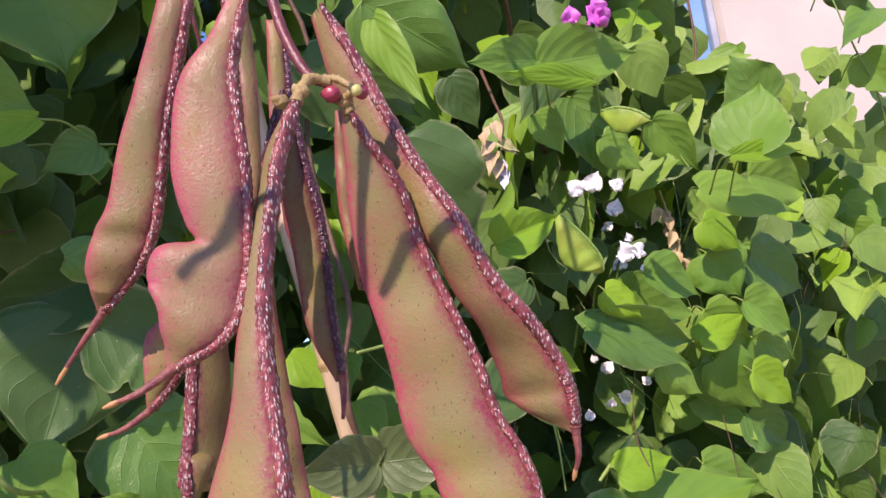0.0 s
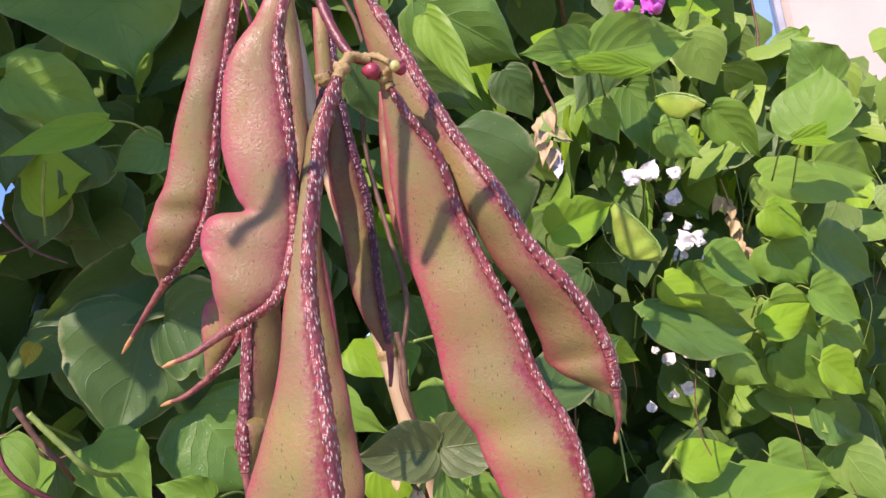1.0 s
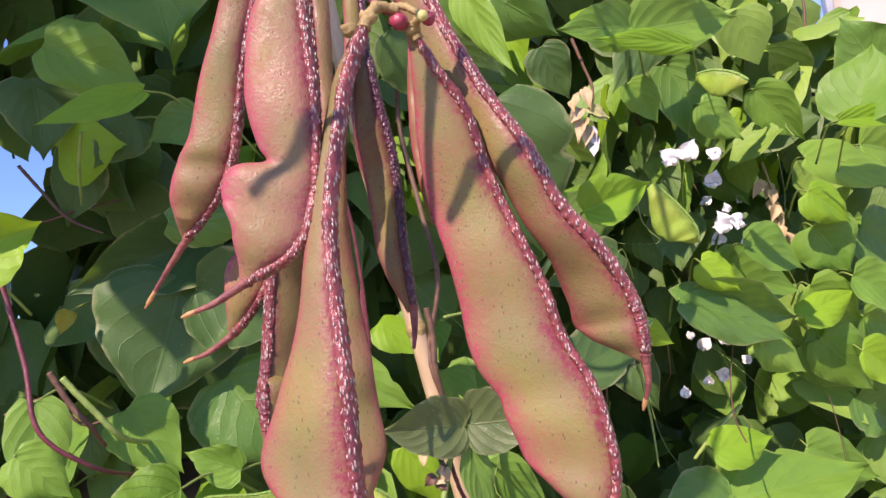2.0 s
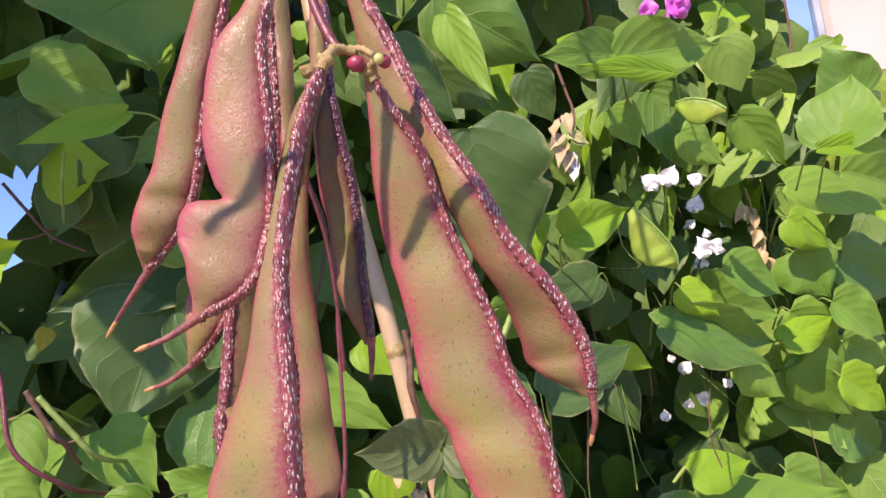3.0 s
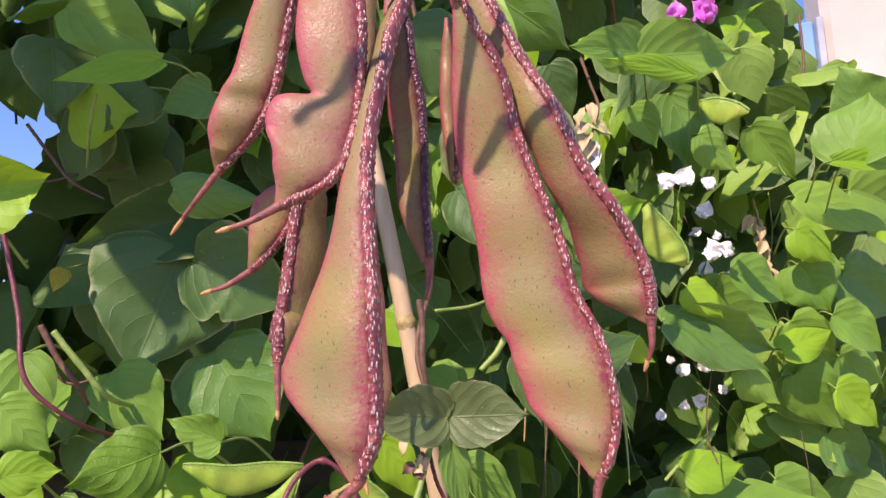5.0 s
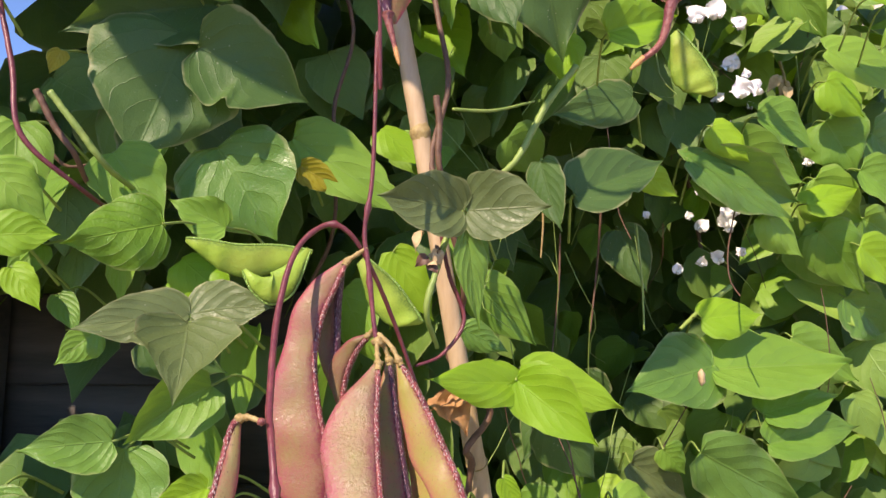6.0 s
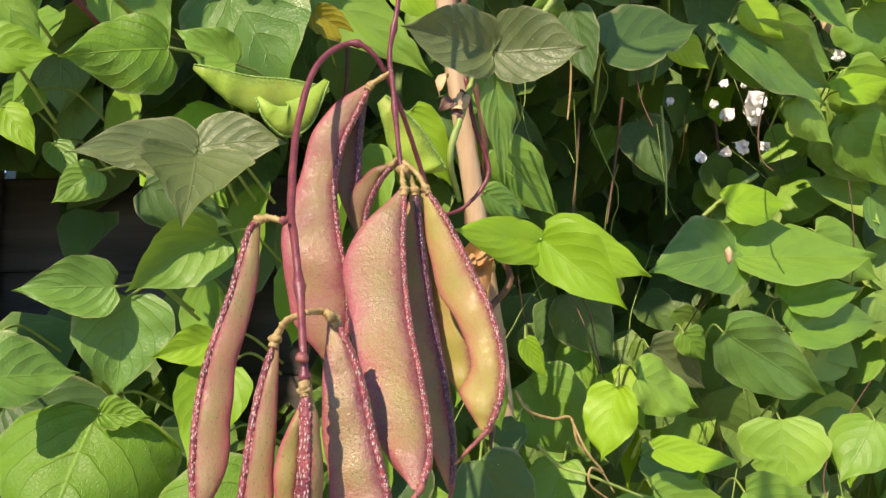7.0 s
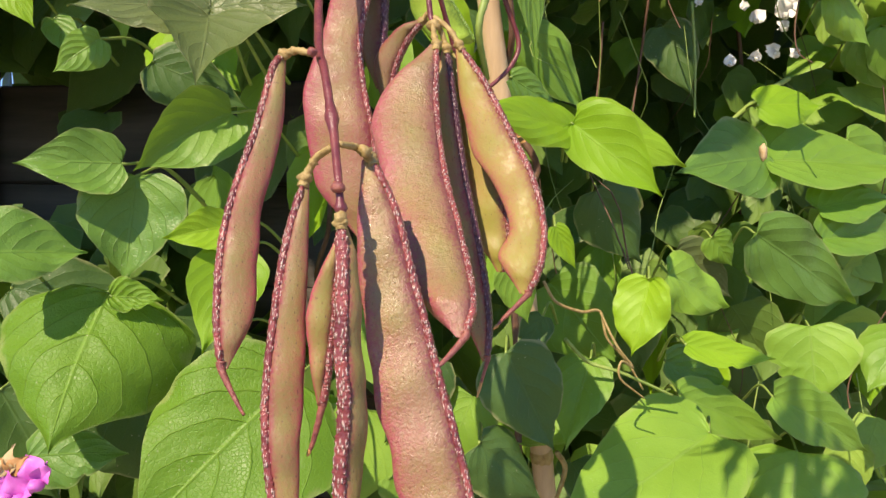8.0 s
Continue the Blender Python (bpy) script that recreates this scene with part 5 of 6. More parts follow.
# ---- loose stems and tendrils ----
part("side_stem", tube("side_stem", [(-0.0897, 0.5558, 1.4848), (-0.0833, 0.5600, 1.4463), (-0.0684, 0.5599, 1.3968), (-0.0572, 0.5572, 1.3561), (-0.0382, 0.5798, 1.3316), (-0.0403, 0.6284, 1.3205)], [0.0016, 0.0016, 0.00112], STEM_WINE, 9, 48, 0.07, 21), vine_left, "wine-red side stem")
part("side_stem", tube("side_stem", [(-0.0740, 0.5862, 1.3917), (-0.0646, 0.5924, 1.3706), (-0.0554, 0.5984, 1.3559), (-0.0585, 0.6164, 1.3419)], [0.002, 0.002, 0.0014], STEM_BROWN, 9, 48, 0.07, 22), vine_left, "dark brown side stem")
part("side_stem", tube("side_stem", [(-0.0573, 0.5772, 1.3865), (-0.0434, 0.5864, 1.3653), (-0.0342, 0.6024, 1.3463), (-0.0416, 0.6475, 1.3400)], [0.002, 0.002, 0.0014], STEM_GREEN, 9, 48, 0.07, 23), vine_left, "smooth green side stem")
part("tendril", tube("tendril", [(-0.1241, 0.6031, 1.3686), (-0.1021, 0.6176, 1.3765), (-0.0855, 0.6286, 1.3575), (-0.0711, 0.6381, 1.3592)], [0.0012, 0.0012, 0.00084], STEM_BROWN, 9, 48, 0.07, 24), vine_left, "dark dry tendril")
part("tendril", tube("tendril", [(-0.1665, 0.6451, 1.5078), (-0.1383, 0.6637, 1.5117), (-0.1220, 0.6745, 1.5190), (-0.0917, 0.6945, 1.5271)], [0.001, 0.001, 0.0007], STEM_BROWN, 9, 48, 0.07, 25), vine_left, "dark dry tendril")
part("tendril", tube("tendril", [(-0.1536, 0.6536, 1.5555), (-0.1396, 0.6629, 1.5330), (-0.1254, 0.6722, 1.5125), (-0.1059, 0.6851, 1.5005)], [0.0014, 0.0014, 0.00098], STEM_BROWN, 9, 48, 0.07, 26), vine_left, "dark dry tendril")
part("petiole", tube("petiole", [(-0.0647, 0.6123, 1.5539), (-0.0769, 0.6243, 1.5349), (-0.0971, 0.6509, 1.5149)], [0.0012, 0.0012, 0.00084], STEM_GREEN, 9, 48, 0.07, 27), vine_left, "thin green leaf stalk")
part("side_stem", tube("side_stem", [(0.2327, 0.7686, 1.4506), (0.2113, 0.7544, 1.4177), (0.1926, 0.7421, 1.3781), (0.1790, 0.7331, 1.3610)], [0.0026, 0.0026, 0.00182], STEM_GREEN, 9, 48, 0.07, 31), vine_mid, "stout green side stem")
part("side_stem", tube("side_stem", [(0.1521, 0.7054, 1.4028), (0.1762, 0.7313, 1.4086), (0.2014, 0.7679, 1.4255)], [0.0012, 0.0012, 0.00084], STEM_GREEN, 9, 48, 0.07, 32), vine_mid, "thin green side stem")
part("side_stem", tube("side_stem", [(0.1419, 0.6987, 1.4106), (0.1439, 0.7000, 1.3921), (0.1436, 0.6998, 1.3659), (0.1471, 0.7121, 1.3320)], [0.0024, 0.0024, 0.00168], STEM_BROWN, 9, 48, 0.07, 33), vine_mid, "knotty brown vine stem")
part("side_stem", tube("side_stem", [(0.1538, 0.6965, 1.3261), (0.1460, 0.6814, 1.2893), (0.1410, 0.6780, 1.2647), (0.1432, 0.6995, 1.2426)], [0.0022, 0.0022, 0.00154], STEM_GREEN, 9, 48, 0.07, 34), vine_mid, "curved green vine stem")
part("side_stem", tube("side_stem", [(0.1469, 0.6920, 1.3162), (0.1521, 0.6954, 1.2882), (0.1605, 0.7010, 1.2604), (0.1482, 0.6928, 1.2386), (0.1329, 0.6827, 1.2309)], [0.0014, 0.0014, 0.00098], STEM_WINE, 9, 48, 0.07, 35), vine_mid, "wine-red curling tendril")
part("side_stem", tube("side_stem", [(0.2061, 0.7710, 1.3571), (0.2062, 0.7711, 1.3326), (0.2044, 0.7699, 1.3081)], [0.0008, 0.0008, 0.00056], STALK_TAN, 9, 48, 0.07, 36), vine_mid, "dangling dry tendril")
part("side_stem", tube("side_stem", [(0.2459, 0.9773, 1.3788), (0.2405, 0.9937, 1.3267), (0.2325, 0.9885, 1.2602)], [0.0012, 0.0012, 0.00084], STEM_BROWN, 9, 48, 0.07, 37), vine_mid, "thin hanging stem")
part("side_stem", tube("side_stem", [(0.2062, 0.9711, 1.3564), (0.2038, 0.9695, 1.3017), (0.1965, 0.9647, 1.2371)], [0.001, 0.001, 0.0007], STEM_BROWN, 9, 48, 0.07, 38), vine_mid, "thin hanging stem")
part("side_stem", tube("side_stem", [(0.2770, 0.9178, 1.3542), (0.2807, 0.9202, 1.3047), (0.2814, 0.9207, 1.2605)], [0.0012, 0.0012, 0.0008], STEM_GREEN, 9, 48, 0.07, 39), vine_right, "yellow-green hanging stem")
part("side_stem", tube("side_stem", [(0.3645, 0.9756, 1.3040), (0.3374, 0.9577, 1.2839), (0.3138, 0.9421, 1.2623)], [0.0024, 0.0024, 0.00168], STEM_GREEN, 9, 48, 0.07, 40), vine_right, "pale green cut stem")
part("side_stem", tube("side_stem", [(0.4537, 1.2144, 1.5413), (0.4172, 1.1803, 1.5258), (0.3739, 1.1318, 1.5032)], [0.0022, 0.0022, 0.00154], STEM_GREEN, 9, 48, 0.07, 41), vine_right, "pale green flower stalk")
part("tendril", tube("tendril", [(0.1767, 0.7216, 1.1279), (0.1843, 0.7266, 1.1157), (0.1990, 0.7364, 1.1101), (0.2097, 0.7434, 1.1101), (0.2145, 0.7466, 1.0936), (0.2268, 0.7547, 1.0795), (0.2371, 0.7615, 1.0618)], [0.0009, 0.0009, 0.0006], STALK_TAN, 9, 48, 0.07, 42), vine_right, "tan curling tendril")
part("tendril", tube("tendril", [(0.2097, 0.7434, 1.1101), (0.2195, 0.7398, 1.0911), (0.2299, 0.7468, 1.0772), (0.2228, 0.7320, 1.0820), (0.2223, 0.7317, 1.0721), (0.2367, 0.7412, 1.0598)], [0.0008, 0.0008, 0.0005], STALK_TAN, 9, 48, 0.07, 43), vine_right, "tan curling tendril")
part("tendril", tube("tendril", [(0.1893, 0.7399, 1.0930), (0.2030, 0.7490, 1.0790), (0.2235, 0.7525, 1.0727), (0.2558, 0.7738, 1.0574)], [0.0012, 0.0012, 0.00084], STEM_GREEN, 9, 48, 0.07, 44), vine_right, "green curling tendril")
part("tendril", tube("tendril", [(0.1842, 0.7766, 1.0159), (0.1898, 0.7803, 1.0044), (0.1850, 0.7771, 0.9857)], [0.0018, 0.0018, 0.00126], STALK_TAN, 9, 48, 0.07, 45), vine_mid, "tan dry stem")
part("side_stem", tube("side_stem", [(0.7593, 1.2161, 1.5924), (0.7405, 1.1737, 1.6502), (0.7141, 1.1463, 1.7040), (0.6970, 1.1350, 1.7619), (0.6918, 1.1416, 1.8193)], [0.0014, 0.0012, 0.0009], STEM_GREEN, 8, 40, 0.06, 48), vine_top, "thin shoot above the hedge")
# two unseen stalks, added where their shadows band the near pods
part("leaf_stalk", tube("leaf_stalk", [(0.1541, 0.1909, 1.5486), (0.1599, 0.1990, 1.5453), (0.1704, 0.2118, 1.5420), (0.1802, 0.2275, 1.5385), (0.1929, 0.2438, 1.5247), (0.2174, 0.2861, 1.5209), (0.3000, 0.3600, 1.6200)], [0.0013, 0.0014, 0.0014], STEM_GREEN, 9, 48, 0.05, 46), vine_top, "unseen green stalk added to cast shadow bands on the near pods")
part("leaf_stalk", tube("leaf_stalk", [(0.2034, 0.2553, 1.5148), (0.2126, 0.2697, 1.5066), (0.2238, 0.2850, 1.4998), (0.2397, 0.2963, 1.4924), (0.2546, 0.3084, 1.4917), (0.3300, 0.3800, 1.6200)], [0.0013, 0.0014, 0.0014], STEM_GREEN, 9, 48, 0.05, 47), vine_top, "unseen green stalk added to cast shadow bands on the near pods")
# ---- dry and small things ----
dry = tagged(empty("dried_flower_spike", (0.4421, 1.0605, 1.5373)), "dried tan flower spike hanging among leaves", "dried flowers")
part("stalk", tube("stalk", [(0.4379, 1.0720, 1.5534), (0.4400, 1.0605, 1.5255), (0.4408, 1.0490, 1.4693)], [0.0018, 0.0014, 0.001], STALK_TAN, 8, 24, 0.1, 50), dry)
blade("husk", (0.4325, 1.0490, 1.5301), (0.4188, 1.0444, 1.5129), 0.0120, (-0.50, -0.8, -0.50), HUSK, dry, shape="lance", fold=0.5, droop=0.4, seed=60, res=(8, 6))
blade("husk", (0.4394, 1.0559, 1.5196), (0.4394, 1.0513, 1.5025), 0.0120, (0.17, -0.8, -0.25), HUSK, dry, shape="lance", fold=0.5, droop=0.4, seed=61, res=(8, 6))
blade("husk", (0.4347, 1.0628, 1.5088), (0.4484, 1.0582, 1.4916), 0.0120, (-0.33, -0.8, 0.00), HUSK, dry, shape="lance", fold=0.5, droop=0.4, seed=62, res=(8, 6))
blade("husk", (0.4409, 1.0490, 1.5018), (0.4340, 1.0444, 1.4845), 0.0120, (0.33, -0.8, 0.25), HUSK, dry, shape="lance", fold=0.5, droop=0.4, seed=63, res=(8, 6))
blade("husk", (0.4381, 1.0559, 1.4918), (0.4449, 1.0513, 1.4746), 0.0120, (-0.17, -0.8, 0.50), HUSK, dry, shape="lance", fold=0.5, droop=0.4, seed=64, res=(8, 6))
blade("husk", (0.4471, 1.0628, 1.4934), (0.4333, 1.0582, 1.4762), 0.0120, (0.50, -0.8, -0.50), HUSK, dry, shape="lance", fold=0.5, droop=0.4, seed=65, res=(8, 6))
blade("husk", (0.4401, 1.0490, 1.4782), (0.4401, 1.0444, 1.4610), 0.0120, (0.00, -0.8, -0.25), HUSK, dry, shape="lance", fold=0.5, droop=0.4, seed=66, res=(8, 6))
blade("husk", (0.4443, 1.0559, 1.4711), (0.4581, 1.0513, 1.4539), 0.0120, (-0.50, -0.8, 0.00), HUSK, dry, shape="lance", fold=0.5, droop=0.4, seed=67, res=(8, 6))
blade("husk", (0.4409, 1.0628, 1.5290), (0.4340, 1.0582, 1.5117), 0.0120, (0.17, -0.8, 0.25), HUSK, dry, shape="lance", fold=0.5, droop=0.4, seed=68, res=(8, 6))
withered = tagged(empty("withered_leaf", (0.1518, 0.7052, 1.2050)), "crumpled orange-brown dry leaf caught on the cane", "dry leaf")
blade("flap", (0.1585, 0.7296, 1.2149), (0.1385, 0.7064, 1.2048), 0.018, (0.3, -0.8, 0.4), DRY, withered, fold=0.6, droop=0.4, wave=0.12, seed=70, res=(10, 8))
blade("flap", (0.1483, 0.7229, 1.2113), (0.1601, 0.7207, 1.1860), 0.018, (0.3, -0.8, 0.4), DRY, withered, fold=0.6, droop=0.4, wave=0.12, seed=71, res=(10, 8))
blade("flap", (0.1382, 0.7162, 1.2115), (0.1501, 0.7140, 1.1954), 0.018, (0.3, -0.8, 0.4), DRY, withered, fold=0.6, droop=0.4, wave=0.12, seed=72, res=(10, 8))
faded = tagged(empty("withered_flowers", (0.2736, 0.7956, 1.5739)), "faded tan bean flowers hanging from a dry brown stalk", "dry flowers")
part("stalk", tube("stalk", [(0.2619, 0.8679, 1.6539), (0.2694, 0.8328, 1.6137), (0.2749, 0.7964, 1.5764), (0.2664, 0.7809, 1.5440)], [0.0016, 0.0013, 0.0009], STEM_BROWN, 8, 24, 0.1, 270), faded)
blade("husk", (0.2630, 0.7786, 1.5705), (0.2574, 0.7649, 1.5553), 0.0108, (-0.50, -0.8, 0.30), HUSK, faded, shape="lance", fold=0.5, droop=0.4, wave=0.1, seed=280, res=(8, 6))
blade("husk", (0.2680, 0.7819, 1.5754), (0.2727, 0.7750, 1.5576), 0.0100, (0.17, -0.8, 0.00), HUSK, faded, shape="lance", fold=0.5, droop=0.4, wave=0.1, seed=281, res=(8, 6))
blade("husk", (0.2699, 0.7831, 1.5584), (0.2840, 0.7825, 1.5471), 0.0092, (-0.33, -0.8, 0.50), HUSK_GREEN, faded, shape="lance", fold=0.5, droop=0.4, wave=0.1, seed=282, res=(8, 6))
blade("husk", (0.2673, 0.7814, 1.5560), (0.2867, 0.7842, 1.5504), 0.0104, (0.33, -0.8, 0.30), HUSK_GREEN, faded, shape="lance", fold=0.5, droop=0.4, wave=0.1, seed=283, res=(8, 6))
blade("husk", (0.2654, 0.7802, 1.5488), (0.2583, 0.7655, 1.5319), 0.0120, (-0.17, -0.8, 0.00), HUSK, faded, shape="lance", fold=0.5, droop=0.4, wave=0.1, seed=284, res=(8, 6))
blade("husk", (0.2664, 0.7809, 1.5440), (0.2645, 0.7696, 1.5257), 0.0110, (0.50, -0.8, 0.50), HUSK, faded, shape="lance", fold=0.5, droop=0.4, wave=0.1, seed=285, res=(8, 6))
blade("husk", (0.2697, 0.7830, 1.5426), (0.2720, 0.7745, 1.5246), 0.0102, (-0.50, -0.8, 0.30), PETAL_FADED, faded, shape="lance", fold=0.5, droop=0.4, wave=0.1, seed=286, res=(8, 6))
blade("husk", (0.2634, 0.7788, 1.5584), (0.2559, 0.7639, 1.5445), 0.0111, (0.17, -0.8, 0.00), HUSK, faded, shape="lance", fold=0.5, droop=0.4, wave=0.1, seed=287, res=(8, 6))
blade("husk", (0.2728, 0.7851, 1.5344), (0.2678, 0.7717, 1.5191), 0.0107, (-0.33, -0.8, 0.50), PETAL_FADED, faded, shape="lance", fold=0.5, droop=0.4, wave=0.1, seed=288, res=(8, 6))
yellow = tagged(empty("fallen_leaf", (-0.0978, 0.6304, 1.4274)), "small yellow leaf caught in the vine", "leaf")
blade("leaf", (-0.0954, 0.6320, 1.4356), (-0.1011, 0.6282, 1.4191), 0.0136, (0.4856, -0.8736, 0.0318), LEAF_YELLOW, yellow, shape="ovate", seed=237)
white_spray = tagged(empty('flower_spray', (0.3540, 0.9500, 1.5455)), 'spray of small white bean flowers', 'flowers', 'flower sprays')
flower(white_spray, (0.3456, 0.8800, 1.5293), 0.0165, PETAL_WHITE, 80)
flower(white_spray, (0.3340, 0.8800, 1.5271), 0.0150, PETAL_WHITE, 83)
flower(white_spray, (0.3752, 0.9200, 1.5336), 0.0120, PETAL_WHITE, 86)
flower(white_spray, (0.3694, 0.9000, 1.4644), 0.0165, PETAL_WHITE, 89)
flower(white_spray, (0.3832, 0.9000, 1.4659), 0.0135, PETAL_WHITE, 92)
flower(white_spray, (0.3733, 0.9000, 1.4793), 0.0075, PETAL_WHITE, 95)
flower(white_spray, (0.4112, 1.0000, 1.6828), 0.0090, PETAL_WHITE, 98)
flower(white_spray, (0.4674, 1.1000, 1.4461), 0.0120, PETAL_WHITE, 101)
flower(white_spray, (0.3765, 1.0000, 1.5244), 0.0150, PETAL_WHITE, 104)
flower(white_spray, (0.3773, 1.0500, 1.4722), 0.0135, PETAL_WHITE, 107)
flower(white_spray, (0.4038, 1.0500, 1.4644), 0.0090, PETAL_WHITE, 110)
flower(white_spray, (0.3405, 1.0000, 1.3622), 0.0120, PETAL_WHITE, 113)
flower(white_spray, (0.3651, 1.0000, 1.3660), 0.0150, PETAL_WHITE, 116)
flower(white_spray, (0.3787, 1.0500, 1.3858), 0.0180, PETAL_WHITE, 119)
flower(white_spray, (0.3762, 1.0500, 1.3684), 0.0105, PETAL_WHITE, 122)
flower(white_spray, (0.3587, 1.0000, 1.3316), 0.0135, PETAL_WHITE, 125)
flower(white_spray, (0.3407, 1.0000, 1.3275), 0.0090, PETAL_WHITE, 128)
flower(white_spray, (0.3165, 0.9800, 1.3182), 0.0090, PETAL_WHITE, 131)
flower(white_spray, (0.3463, 1.0500, 1.4073), 0.0075, PETAL_WHITE, 134)
flower(white_spray, (0.3671, 1.0500, 1.4060), 0.0067, PETAL_WHITE, 137)
flower(white_spray, (0.2904, 0.9800, 1.3727), 0.0067, PETAL_WHITE, 140)
flower(white_spray, (0.3866, 1.0500, 1.3423), 0.0090, PETAL_WHITE, 143)
flower(white_spray, (0.3310, 1.0000, 1.3732), 0.0075, PETAL_WHITE, 146)
flower(white_spray, (0.3761, 1.1000, 1.5238), 0.0105, PETAL_WHITE, 149)
flower(white_spray, (0.4202, 1.1500, 1.5284), 0.0090, PETAL_WHITE, 152)
pink_spray = tagged(empty('flower_spray', (-0.0364, 0.5600, 1.0371)), 'pink-purple bean flower below the leaves', 'flowers', 'flower sprays')
flower(pink_spray, (-0.0424, 0.5600, 1.0312), 0.014, PETAL_PINK, 140)
flower(pink_spray, (-0.0275, 0.5600, 1.0373), 0.013, PETAL_PINK, 143)
flower(pink_spray, (-0.0362, 0.5600, 1.0302), 0.013, PETAL_PINK, 146)
for k, (dx, dz, mat) in enumerate(((-0.008, 0.006, DRY), (0.001, 0.010, HUSK), (0.008, 0.006, DRY), (-0.002, 0.004, HUSK))):
    blade("withered_petal", (-0.0420, 0.5590, 1.0400), (-0.0420 + dx, 0.5560, 1.0420 + dz), 0.008, (0.2 * k - 0.3, -0.9, 0.2), mat, pink_spray, "shrivelled brown petal", shape="lance", fold=0.5, droop=0.5, wave=0.12, seed=290 + k, res=(8, 6))
high_spray = tagged(empty('flower_spray', (0.3808, 0.8800, 1.6876)), 'pink-purple bean flowers high in the hedge', 'flowers', 'flower sprays')
flower(high_spray, (0.3811, 0.8800, 1.6859), 0.022, PETAL_PINK, 160)
flower(high_spray, (0.3520, 0.8800, 1.6903), 0.016, PETAL_PINK, 163)
flower(high_spray, (0.3796, 0.8800, 1.6964), 0.014, PETAL_PINK, 166)
part("bud", blob("bud", (0.3206, 0.8466, 1.2213), 0.0042, HUSK, (0.7, 0.8, 1.6), 7, 0.15), white_spray, "pale withered bud")
clump = tagged(empty("withered_flowers", (0.1442, 0.6802, 1.3048)), "withered brown flower remains tangled on the cane", "dry flowers")
blade("husk", (0.1384, 0.6814, 1.3151), (0.1314, 0.6784, 1.3041), 0.008, (-0.50, -0.8, 0.3), HUSK, clump, shape="lance", fold=0.5, droop=0.5, wave=0.1, seed=260, res=(8, 6))
blade("husk", (0.1415, 0.6804, 1.2962), (0.1485, 0.6774, 1.2892), 0.008, (0.17, -0.8, 0.3), STEM_BROWN, clump, shape="lance", fold=0.5, droop=0.5, wave=0.1, seed=261, res=(8, 6))
blade("husk", (0.1442, 0.6792, 1.2970), (0.1477, 0.6762, 1.2940), 0.008, (-0.33, -0.8, 0.3), HUSK, clump, shape="lance", fold=0.5, droop=0.5, wave=0.1, seed=262, res=(8, 6))
blade("husk", (0.1452, 0.6859, 1.2993), (0.1452, 0.6829, 1.3003), 0.008, (0.33, -0.8, 0.3), STEM_BROWN, clump, shape="lance", fold=0.5, droop=0.5, wave=0.1, seed=263, res=(8, 6))
blade("husk", (0.1480, 0.6847, 1.3001), (0.1445, 0.6817, 1.2891), 0.008, (-0.17, -0.8, 0.3), HUSK, clump, shape="lance", fold=0.5, droop=0.5, wave=0.1, seed=264, res=(8, 6))
blade("husk", (0.1414, 0.6773, 1.2998), (0.1344, 0.6743, 1.2928), 0.008, (0.50, -0.8, 0.3), STEM_BROWN, clump, shape="lance", fold=0.5, droop=0.5, wave=0.1, seed=265, res=(8, 6))
blade("husk", (0.1424, 0.6840, 1.3022), (0.1494, 0.6810, 1.2992), 0.008, (0.00, -0.8, 0.3), HUSK, clump, shape="lance", fold=0.5, droop=0.5, wave=0.1, seed=266, res=(8, 6))
blade("husk", (0.1451, 0.6828, 1.3029), (0.1486, 0.6798, 1.3039), 0.008, (-0.50, -0.8, 0.3), STEM_BROWN, clump, shape="lance", fold=0.5, droop=0.5, wave=0.1, seed=267, res=(8, 6))
blade("husk", (0.1478, 0.6816, 1.3036), (0.1478, 0.6786, 1.2926), 0.008, (0.17, -0.8, 0.3), HUSK, clump, shape="lance", fold=0.5, droop=0.5, wave=0.1, seed=268, res=(8, 6))
# ---- main stems ----
def wander(pts, amount, seed):
    """More places along a line, pushed about, for a stem that twists."""
    rng = np.random.default_rng(seed)
    c = spline(pts, 26)
    c[1:-1] += rng.normal(0, amount, (25, 3)) * np.array([1, 0.6, 0.6])
    return c


for vine, pts, r in (
    (vine_left, [(-0.10, 0.95, 0.0), (-0.06, 0.90, 0.5), (0.02, 0.86, 0.9), (0.0, 0.84, 1.2), (0.03, 0.82, 1.5), (-0.02, 0.80, 1.9)], 0.0020),
    (vine_mid, [(0.21, 0.81, 0.0), (0.18, 0.79, 0.6), (0.160, 0.775, 1.05), (0.160, 0.750, 1.18), (0.145, 0.765, 1.26), (0.140, 0.742, 1.36), (0.12, 0.765, 1.6), (0.08, 0.75, 2.0)], 0.0024),
    (vine_right, [(0.60, 1.40, 0.0), (0.56, 1.35, 0.7), (0.60, 1.37, 1.1), (0.54, 1.32, 1.4), (0.58, 1.35, 1.9)], 0.0024),
    (vine_top, [(0.36, 1.25, 0.0), (0.34, 1.22, 0.8), (0.37, 1.22, 1.3), (0.30, 1.05, 1.72), (0.24, 0.62, 1.80), (0.14, 0.40, 1.70), (0.05, 0.62, 1.80), (-0.10, 0.72, 1.82)], 0.0024),
):
    part("stem", tube("stem", wander(pts, 0.006, int(r * 1e4)), [r, r, r * 0.8], STEM_BROWN, 9, 110, 0.08, int(r * 1e5)), vine, "twisted brown woody stem")


